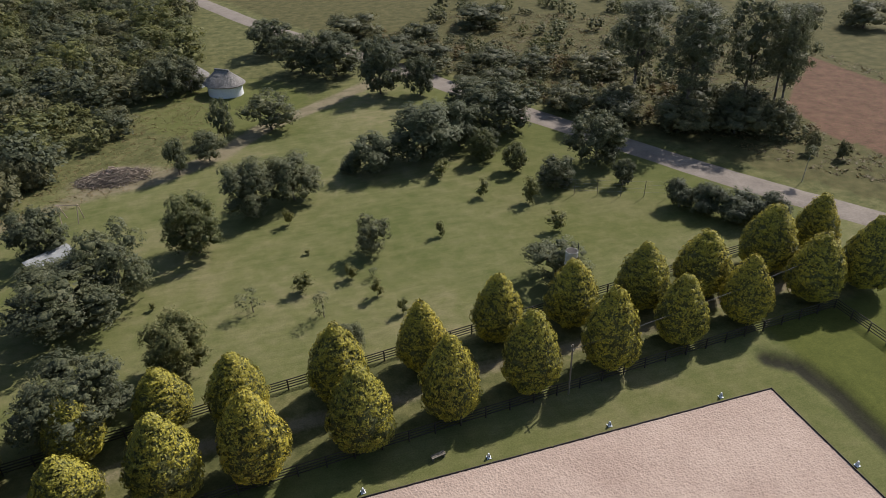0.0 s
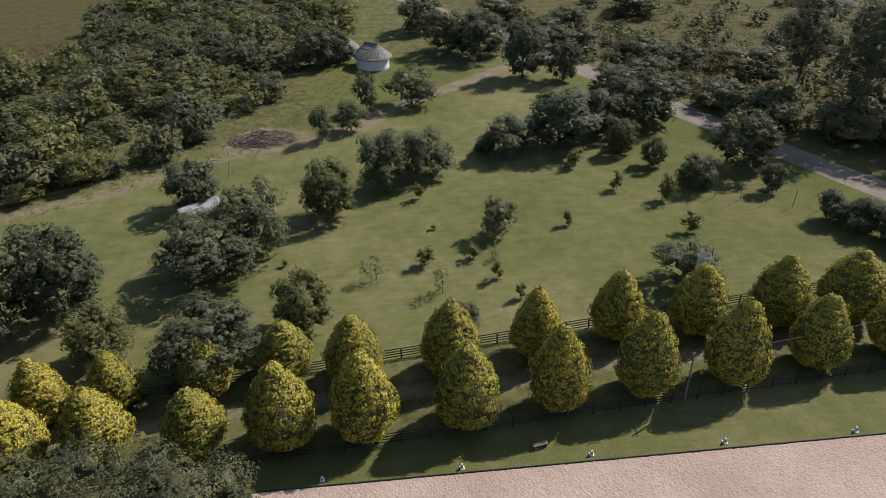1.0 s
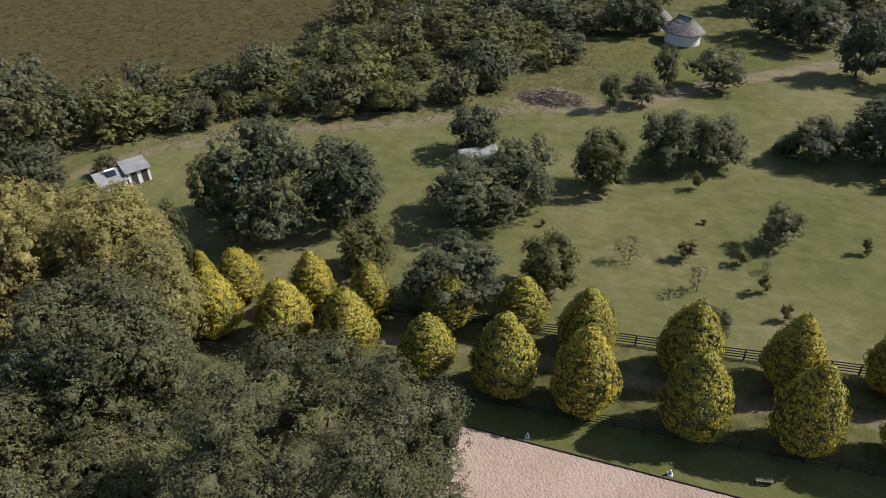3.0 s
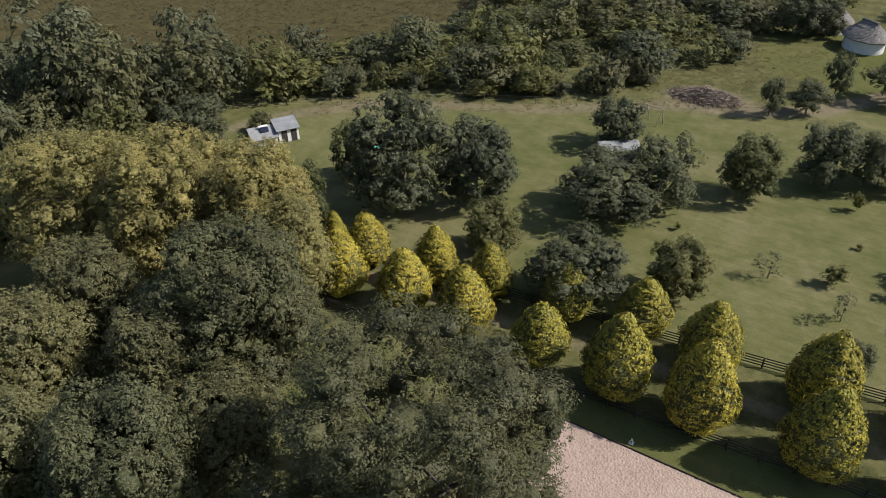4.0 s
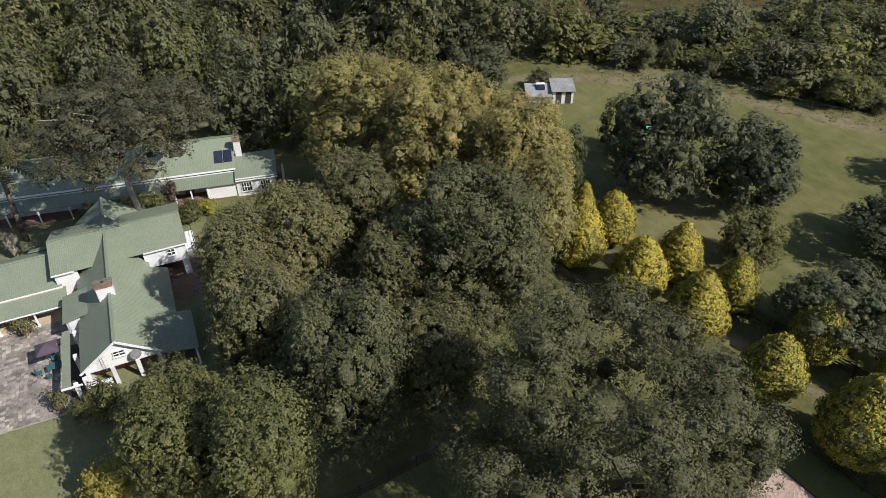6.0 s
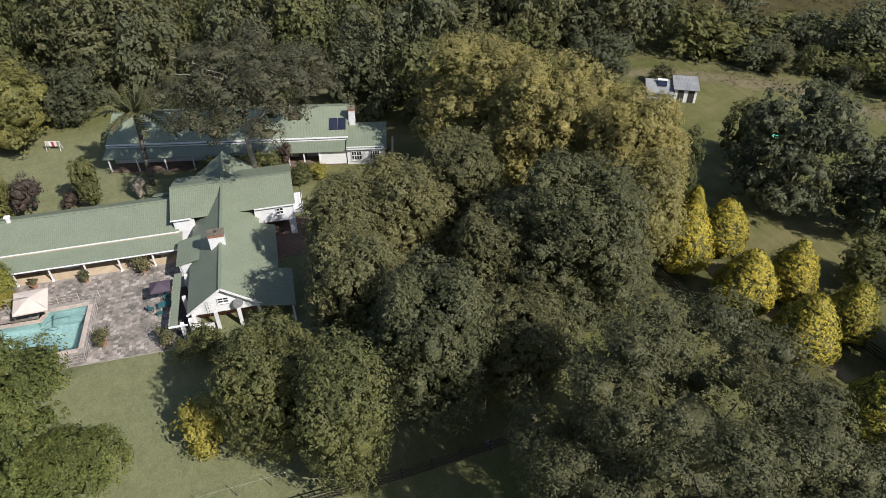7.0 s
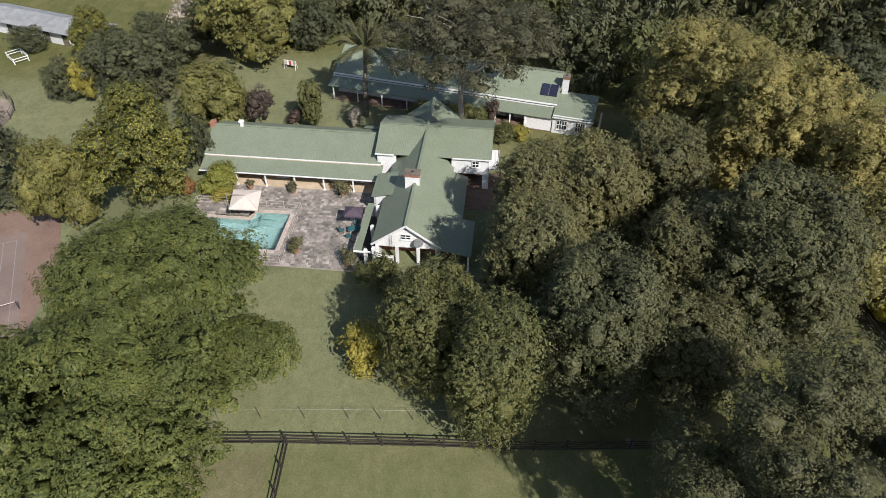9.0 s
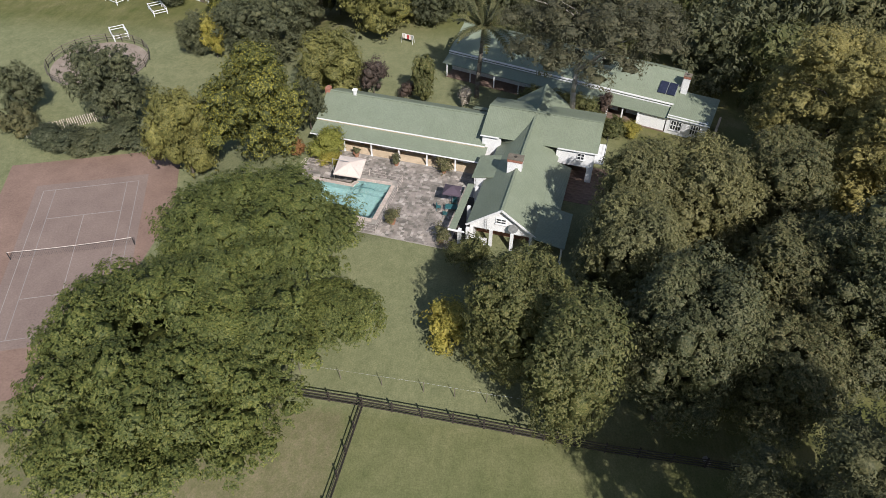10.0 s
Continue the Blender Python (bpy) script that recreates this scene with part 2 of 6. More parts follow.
M = {
    "ground": ground_material(), "sand": sand_material(), "water": water_material(),
    "road": surface("road_gravel", (0.16, 0.127, 0.10), (0.245, 0.20, 0.16), 0.25, 0.95, 4.0, 0.5, 0.05),
    "bark": surface("bark", (0.07, 0.055, 0.04), (0.15, 0.125, 0.10), 2.0, 0.95, 12.0, 0.8, 0.05),
    "pale_bark": surface("pale_bark", (0.22, 0.20, 0.17), (0.38, 0.35, 0.30), 2.0, 0.9, 12.0, 0.6, 0.04),
    "timber": surface("creosoted_timber", (0.018, 0.013, 0.010), (0.045, 0.034, 0.026), 2.0, 0.8, 20.0, 0.5, 0.02),
    "cut_wood": surface("cut_branches", (0.26, 0.19, 0.14), (0.48, 0.38, 0.30), 2.0, 0.9, 12.0),
    "yard": surface("worn_brick_paving", (0.13, 0.085, 0.065), (0.22, 0.15, 0.115), 1.2, 0.9, 16.0),
    "post": surface("weathered_post", (0.10, 0.085, 0.065), (0.20, 0.17, 0.13), 2.0, 0.9, 20.0, 0.5, 0.02),
    "white": surface("white_paint", (0.68, 0.68, 0.675), (0.76, 0.76, 0.755), 0.8, 0.6, 14.0, 0.1, 0.01),
    "cream": surface("ochre_plaster", (0.40, 0.31, 0.21), (0.54, 0.43, 0.31), 0.6, 0.9, 9.0),
    "roof": surface("green_sheet_roof", (0.176, 0.204, 0.142), (0.203, 0.233, 0.167), 0.5, 0.55, 6.0, 0.1, 0.01),
    "roof_grey": surface("grey_sheet_roof", (0.2, 0.205, 0.205), (0.34, 0.34, 0.335), 0.7, 0.6, 6.0, 0.1, 0.01),
    "concrete": surface("pale_concrete", (0.34, 0.33, 0.31), (0.5, 0.48, 0.46), 1.2, 0.9, 9.0),
    "pen": surface("pen_sand", (0.21, 0.165, 0.13), (0.3, 0.245, 0.2), 0.4, 0.95, 5.0, 0.3, 0.03),
    "brush": surface("dry_brushwood", (0.15, 0.115, 0.085), (0.29, 0.23, 0.175), 0.6, 0.95, 8.0),
    "thatch": surface("thatch", (0.115, 0.105, 0.096), (0.23, 0.21, 0.19), 1.2, 0.95, 14.0, 0.9, 0.08),
    "brick": surface("red_brick", (0.22, 0.09, 0.06), (0.36, 0.17, 0.12), 3.0, 0.9, 25.0),
    "paver": surface("stone_paver", (0.215, 0.19, 0.165), (0.39, 0.355, 0.315), 0.9, 0.9, 16.0, 0.4, 0.02),
    "coping": surface("pool_coping", (0.38, 0.31, 0.26), (0.52, 0.44, 0.38), 1.5, 0.85, 16.0),
    "basin": surface("pool_plaster", (0.145, 0.24, 0.235), (0.18, 0.285, 0.278), 0.5, 0.7, 3.0),
    "court": surface("court_surface", (0.155, 0.113, 0.097), (0.20, 0.15, 0.128), 0.25, 0.95, 5.0, 0.2, 0.02),
    "clay": surface("court_run_off", (0.185, 0.118, 0.09), (0.26, 0.17, 0.132), 0.25, 0.95, 5.0, 0.2, 0.02),
    "glass": surface("dark_window_glass", (0.02, 0.024, 0.028), (0.04, 0.045, 0.05), 1.0, 0.15, 5.0, 0.02, 0.005),
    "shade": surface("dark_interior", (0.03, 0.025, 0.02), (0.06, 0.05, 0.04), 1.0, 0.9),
    "faded": paint("faded_line_paint", (0.29, 0.255, 0.235), 0.9),
    "canvas": paint("off_white_canvas", (0.62, 0.53, 0.47), 0.9),
    "violet": paint("dark_violet_canvas", (0.075, 0.055, 0.075), 0.9),
    "teal": paint("teal_plastic", (0.03, 0.11, 0.12), 0.5),
    "steel": surface("galvanised_steel", (0.35, 0.36, 0.36), (0.5, 0.5, 0.5), 2.0, 0.45, 20.0, 0.1, 0.01, 0.7),
    "solar": surface("solar_panel", (0.015, 0.018, 0.035), (0.03, 0.035, 0.06), 3.0, 0.2, 10.0, 0.02, 0.005),
    "terracotta": surface("terracotta", (0.25, 0.12, 0.07), (0.38, 0.20, 0.13), 2.0, 0.9),
    "red_paint": paint("red_paint", (0.45, 0.05, 0.05)), "green_paint": paint("green_plastic", (0.03, 0.25, 0.16)),
    "black": paint("black_rubber", (0.03, 0.03, 0.03)),
    "leaf_mid": foliage("leaves_mid_green", [(0.032, 0.051, 0.014), (0.068, 0.094, 0.025), (0.12, 0.143, 0.044)]),
    "leaf_dark": foliage("leaves_dark_green", [(0.027, 0.0433, 0.0179), (0.054, 0.0762, 0.0305), (0.0945, 0.1215, 0.0504)]),
    "leaf_light": foliage("leaves_yellow_green", [(0.0574, 0.09, 0.015), (0.1066, 0.15, 0.025), (0.164, 0.2, 0.04)]),
    "leaf_grey": foliage("leaves_grey_green", [(0.036, 0.054, 0.02), (0.07, 0.096, 0.036), (0.11, 0.14, 0.056)]),
    "leaf_plane": foliage("leaves_turning_yellow", [(0.08, 0.0976, 0.0284), (0.1369, 0.1604, 0.0437), (0.2054, 0.2278, 0.0655)]),
    "leaf_oak": foliage("leaves_oak", [(0.0371, 0.052, 0.019), (0.0556, 0.0749, 0.028), (0.0834, 0.104, 0.04)]),
    "leaf_olive": foliage("leaves_olive", [(0.0475, 0.0657, 0.018), (0.0902, 0.1166, 0.028), (0.1425, 0.1696, 0.042)]),
    "leaf_umbrella": foliage("leaves_umbrella_tree", [(0.036, 0.048, 0.02), (0.066, 0.082, 0.034), (0.10, 0.11, 0.048)]),
    "leaf_tips": foliage("leaves_with_bright_tips", [(0.03, 0.048, 0.014), (0.046, 0.068, 0.018), (0.08, 0.108, 0.024), (0.2, 0.235, 0.03)]),
    "leaf_straw": foliage("dry_grass", [(0.0468, 0.0442, 0.0156), (0.0624, 0.0559, 0.0195), (0.0806, 0.0689, 0.026)]),
    "leaf_meadow": foliage("meadow_grass", [(0.05, 0.055, 0.016), (0.085, 0.085, 0.027), (0.13, 0.12, 0.045)]),
    "leaf_grove": foliage("leaves_grove", [(0.0308, 0.0462, 0.0157), (0.066, 0.0891, 0.0302), (0.121, 0.1397, 0.0526)]),
    "leaf_camphor": foliage("leaves_camphor", [(0.0275, 0.0493, 0.011), (0.0596, 0.0938, 0.0209), (0.1078, 0.1431, 0.033)], grain=8.0),
    "leaf_brown": foliage("leaves_brown_green", [(0.0446, 0.0602, 0.0192), (0.0915, 0.1156, 0.0372), (0.1507, 0.177, 0.0624)]),
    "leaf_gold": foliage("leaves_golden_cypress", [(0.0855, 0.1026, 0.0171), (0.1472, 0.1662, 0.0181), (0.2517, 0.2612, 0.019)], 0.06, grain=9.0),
    # inner green made darker, so the colour itself carries shade between the tufts
    "leaf_inner_shade": foliage("leaves_cypress_inner_shade", [(0.0352, 0.0468, 0.0116), (0.0548, 0.0695, 0.0154), (0.0822, 0.0988, 0.0198)], 0.1),
    "leaf_yellow": foliage("leaves_bright_yellow", [(0.10, 0.125, 0.02), (0.17, 0.195, 0.032), (0.25, 0.265, 0.05)]),
    "leaf_purple": foliage("leaves_purple", [(0.03, 0.031, 0.019), (0.052, 0.05, 0.031), (0.082, 0.076, 0.046)]),
    "leaf_orange": foliage("leaves_russet", [(0.10, 0.065, 0.02), (0.15, 0.095, 0.028), (0.2, 0.13, 0.04)]),
    "leaf_pale": foliage("leaves_cream", [(0.14, 0.17, 0.08), (0.24, 0.27, 0.16), (0.36, 0.39, 0.27)]),
    "leaf_scrub": foliage("leaves_scrub", [(0.034, 0.047, 0.018), (0.068, 0.09, 0.033), (0.112, 0.13, 0.05)]),
}


# ---- mesh helpers ----
def mesh_of(name, verts, faces, *mats):
    me = bpy.data.meshes.new(name)
    me.from_pydata(verts, [], faces)
    for m in mats:
        me.materials.append(m)
    me.update()
    return me


def from_bm(name, bm, *mats, smooth=False):
    me = bpy.data.meshes.new(name)
    bm.normal_update()
    bm.to_mesh(me)
    bm.free()
    for m in mats:
        me.materials.append(m)
    if smooth:
        me.polygons.foreach_set("use_smooth", [True] * len(me.polygons))
    return me


def part(name, me, parent, label="", at=None):
    """One mesh object under a thing; a bmesh or ready mesh data may be given."""
    ob = new(name, me)
    ob.parent = parent
    if at is not None:
        ob.matrix_basis = at
    return tagged(ob, label)


def thing(name, label, category, m=None, group="", kind="", data=None):
    ob = new(name, data)
    if m is not None:
        ob.matrix_basis = m
    return tagged(ob, label, category, group, kind)


def add_box(bm, size, centre, bevel=0.0, turn=None):
    r = bmesh.ops.create_cube(bm, size=1)
    vs = r["verts"]
    bmesh.ops.scale(bm, verts=vs, vec=size)
    if turn is not None:
        bmesh.ops.transform(bm, verts=vs, matrix=turn)
    bmesh.ops.translate(bm, verts=vs, vec=centre)
    if bevel:
        bmesh.ops.bevel(bm, geom=[e for e in {e for v in vs for e in v.link_edges}], offset=bevel, segments=1, affect="EDGES")


def box(name, size, mat, bevel=0.0, centre=(0, 0, 0)):
    bm = bmesh.new()
    add_box(bm, size, centre, bevel)
    return from_bm(name, bm, mat)


def tube_into(bm, a, b, ra, rb, sides=8):
    a, b = Vector(a), Vector(b)
    d = b - a
    r = bmesh.ops.create_cone(bm, cap_ends=True, segments=sides, radius1=ra, radius2=rb, depth=d.length)
    q = d.to_track_quat("Z", "Y").to_matrix().to_4x4()
    bmesh.ops.transform(bm, verts=r["verts"], matrix=Matrix.Translation((a + b) / 2) @ q)


def tube(name, a, b, ra, rb, mat, sides=8):
    bm = bmesh.new()
    tube_into(bm, a, b, ra, rb, sides)
    return from_bm(name, bm, mat, smooth=False)


def smooth_step(a, b, v):
    s = min(max((v - a) / (b - a), 0.0), 1.0)
    return s * s * (3 - 2 * s)


def along(poly, p):
    """Distance from p to a polyline."""
    best = 1e9
    for (ax, ay), (bx, by) in zip(poly, poly[1:]):
        dx, dy = bx - ax, by - ay
        s = min(max(((p[0] - ax) * dx + (p[1] - ay) * dy) / (dx * dx + dy * dy), 0), 1)
        best = min(best, math.hypot(p[0] - ax - s * dx, p[1] - ay - s * dy))
    return best


def inside(poly, x, y):
    odd = False
    for (ax, ay), (bx, by) in zip(poly, poly[1:] + poly[:1]):
        if (ay > y) != (by > y) and x < (bx - ax) * (y - ay) / (by - ay) + ax:
            odd = not odd
    return odd


# ---- plan ----
ROAD = [(-20, 290), (4.4, 222), (20, 181), (37, 147), (50.7, 120.5), (57.5, 103), (68, 79), (78.5, 58), (87.5, 39.5), (98, 22.6), (118, -10), (150, -60)]
TRACK = [(44, 112), (39.9, 108.3), (28.6, 99.3), (17.5, 91.8), (8.7, 80.8), (0.2, 75.2), (-12.7, 71.1), (-21.4, 65.9), (-29.6, 59.8), (-45, 53), (-58.5, 46), (-66, 38), (-72, 28)]
AVENUE = [(-40, 6.8), (0, 9.9), (40, 12.2), (85, 15.6), (97, 20)]
RED_SOIL = [(146, 92), (146, 66), (116, 38), (113, 50), (116, 66)]
HILL_EDGE = [(-260, -100), (-150, -16), (-126, 9), (-110, 22), (-95, 40), (-86, 58), (-78, 74), (-70, 92), (-68, 111), (-66, 140), (-58, 260)]
HOUSE = pose(-52.9, -55.2, 0, 0, 0, 80.9)
HOUSE_BACK = HOUSE.inverted()
DITCH = [(63.0, 4.0), (65.2, 2.0), (65.8, -2.5), (65.4, -8.0), (64.6, -26)]
POOL = (-9.2, 0.75, -11.15, -4.9)


def land(x, y):
    """Height of the ground."""
    h = -2.9 * smooth_step(-68, -81, y) if x < 20 else -2.9 * smooth_step(-68, -81, y) * smooth_step(45, 20, x)
    d = along(DITCH, (x, y)) if 50 < x < 80 and -35 < y < 16 else 9
    h += -0.45 * smooth_step(2.2, 0.2, d)
    q = HOUSE_BACK @ Vector((x, y, 0))
    if POOL[0] - 1.3 < q.x < POOL[1] + 1.3 and POOL[2] - 1.3 < q.y < POOL[3] + 1.3:
        h -= 1.9
    return h


def build_ground():
    def line(a, b, step, fine):
        core = sorted(list(np.arange(a, b + 0.01, step)) + list(np.arange(fine[0], fine[1], 0.8)))
        low, high, s = [], [], step
        while len(low) < 26:
            s *= 1.28
            low.append((low[-1] if low else a) - s)
            high.append((high[-1] if high else b) + s)
        return low[::-1] + core + high

    xs, ys = line(-150, 150, 1.9, (60.03, 70)), line(-130, 230, 1.9, (-25.03, 9))
    nx, ny = len(xs), len(ys)
    verts = []
    zone = np.zeros((nx * ny, 4), np.float32)
    turf = np.ones((nx * ny, 4), np.float32)
    for j, y in enumerate(ys):
        for i, x in enumerate(xs):
            near = -160 < x < 160 and -140 < y < 240
            verts.append((x, y, land(x, y) if near else (-2.9 if y < -100 and x < 20 else 0.0)))
            k = j * nx + i
            to_road = along(ROAD, (x, y)) if near else 50
            to_track = along(TRACK, (x, y)) if near and y > 20 else 50
            north_west = near and y > 15 and track_side(x, y)
            east = road_side(x, y)
            hill = hill_side(x, y)
            zone[k, 0] = 0.0 if (north_west or east or hill) else 1.0
            if to_track < 6 and not hill:
                zone[k, 0] = max(zone[k, 0], 0.6)
            if -40 < x < 86 and 4.5 + 0.075 * x < y < 14.5 + 0.1 * x:
                zone[k, 0] = 0.25
            if math.hypot(x - 10, y - 108) < 17 and not east:
                zone[k, 0] = 1.0
            if east and to_road < 5:
                zone[k, 0] = 0.5
            zone[k, 1] = 1.0 if hill else (0.55 if east and to_road > 6 else 0.0)
            s = smooth_step(3.4, 1.2, to_track) * (0.85 if y > 72 else 0.62)
            if -45 < x < 100 and 0 < y < 26:
                s = max(s, smooth_step(1.6, 0.3, along(AVENUE, (x, y))) * 0.9)
            s = max(s, smooth_step(9, 2, math.hypot((x + 8) / 1.4, y - 76)) * 0.95)
            if -18 < x < -4 and -95 < y < -53:
                s = max(s, 0.5)
            zone[k, 2] = s
            # lush by the ditch and road, paler on the house lawn and paddock, bare in the ditch
            to_ditch = along(DITCH, (x, y)) if 50 < x < 80 and -35 < y < 16 else 9
            turf[k, 0] = max(smooth_step(65, 67, x) * smooth_step(14, 8, y) * 0.95, 0.45 * smooth_step(40, 55, x) * smooth_step(24, 34, y), 0.25 * smooth_step(6, 3, y) * smooth_step(-22, -6, y) * smooth_step(-8, 4, x), 0.5 * smooth_step(30, 15, math.hypot(x - 12, y - 108)))
            turf[k, 1] = (0.4 if x > -17.5 else 0.85) * smooth_step(4, -10, x) * smooth_step(-24, -34, y) * smooth_step(-92, -82, x)
            turf[k, 2] = smooth_step(1.9, 0.5, to_ditch)
            zone[k, 3] = 0.62 if near and inside(RED_SOIL, x, y) else 0.0
    faces = [(j * nx + i, j * nx + i + 1, (j + 1) * nx + i + 1, (j + 1) * nx + i) for j in range(ny - 1) for i in range(nx - 1)]
    me = mesh_of("ground", verts, faces, M["ground"])
    at = me.attributes.new("zone", "FLOAT_COLOR", "POINT")
    at.data.foreach_set("color", zone.ravel())
    me.attributes.new("turf", "FLOAT_COLOR", "POINT").data.foreach_set("color", turf.ravel())
    me.polygons.foreach_set("use_smooth", [True] * len(me.polygons))
    thing("ground", "mown lawns and rough grass with bare earth tracks", "ground", kind="structure", data=me)


def side_of(poly, x, y):
    """Positive to the left of the nearest stretch of the line."""
    best, side = 1e9, 0
    for (ax, ay), (bx, by) in zip(poly, poly[1:]):
        dx, dy = bx - ax, by - ay
        s = min(max(((x - ax) * dx + (y - ay) * dy) / (dx * dx + dy * dy), 0), 1)
        d = math.hypot(x - ax - s * dx, y - ay - s * dy)
        if d < best:
            best, side = d, dx * (y - ay) - dy * (x - ax)
    return side


def track_side(x, y):
    return side_of(TRACK, x, y) < 0 and y > 20


def road_side(x, y):
    return side_of(ROAD, x, y) > 0


def hill_side(x, y):
    return side_of(HILL_EDGE, x, y) > 0


build_ground()


def strip(name, poly, width, lift, mat, label, category, wobble=0.25):
    pts = []
    for (ax, ay), (bx, by) in zip(poly, poly[1:]):
        k = max(2, int(math.hypot(bx - ax, by - ay) / 2.5))
        pts += [Vector((ax + (bx - ax) * i / k, ay + (by - ay) * i / k)) for i in range(k)]
    pts.append(Vector(poly[-1]))
    sm = [sum((pts[min(max(i + d, 0), len(pts) - 1)] for d in range(-3, 4)), Vector((0, 0))) / 7 for i in range(len(pts))]
    verts, faces, cols = [], [], 7
    for i, p in enumerate(sm):
        d = (sm[min(i + 1, len(sm) - 1)] - sm[max(i - 1, 0)]).normalized()
        nrm = Vector((-d.y, d.x))
        for c in range(cols):
            s = (c / (cols - 1) - 0.5) * width
            if c in (0, cols - 1):
                s += random.uniform(-wobble, wobble)
            q = p + nrm * s
            z = land(q.x, q.y) + (lift if 0 < c < cols - 1 else -0.05) + 0.05 * (1 - (2 * s / width) ** 2)
            verts.append((q.x, q.y, z))
    for i in range(len(sm) - 1):
        for c in range(cols - 1):
            k = i * cols + c
            faces.append((k, k + cols, k + cols + 1, k + 1))
    me = mesh_of(name, verts, faces, mat)
    me.polygons.foreach_set("use_smooth", [True] * len(me.polygons))
    thing(name, label, category, kind="structure", data=me)


strip("road", ROAD, 6.6, 0.05, M["road"], "pale grey gravel road past the lawn", "road")


# ---- plants ----
def sphere_points(rng, n):
    v = rng.normal(size=(n, 3))
    return v / np.linalg.norm(v, axis=1)[:, None]


def leaf_quads(rng, p, out, size, spread=0.8, narrow=0.6, upward=0.25, single=False):
    """Folded leaf sprays at the points p, facing roughly out."""
    n = len(p)
    nr = out + sphere_points(rng, n) * spread + np.array([0, 0, upward])
    nr /= np.linalg.norm(nr, axis=1)[:, None]
    t = np.cross(nr, sphere_points(rng, n))
    t /= np.linalg.norm(t, axis=1)[:, None] + 1e-9
    b = np.cross(nr, t)
    s = (size * rng.uniform(0.6, 1.4, n))[:, None]
    fold = nr * s * rng.uniform(-0.35, 0.1, n)[:, None]
    if single:
        v = np.stack([p - t * s * 0.8 + b * s * narrow, p - t * s * 0.8 - b * s * narrow, p + t * s * 1.2 + fold], 1).reshape(-1, 3)
        return v, np.arange(3 * n).reshape(n, 3)
    v = np.stack([p - t * s, p + b * s * narrow + fold, p + t * s * 1.1, p - b * s * narrow + fold], 1).reshape(-1, 3)
    f = np.arange(4 * n).reshape(n, 4)
    return v, f


def ball(detail=2):
    bm = bmesh.new()
    bmesh.ops.create_icosphere(bm, subdivisions=detail, radius=1)
    v = np.array([x.co[:] for x in bm.verts])
    f = np.array([[x.index for x in fc.verts] for fc in bm.faces])
    bm.free()
    return v, f


BALL, BALL_COARSE = ball(2), ball(1)


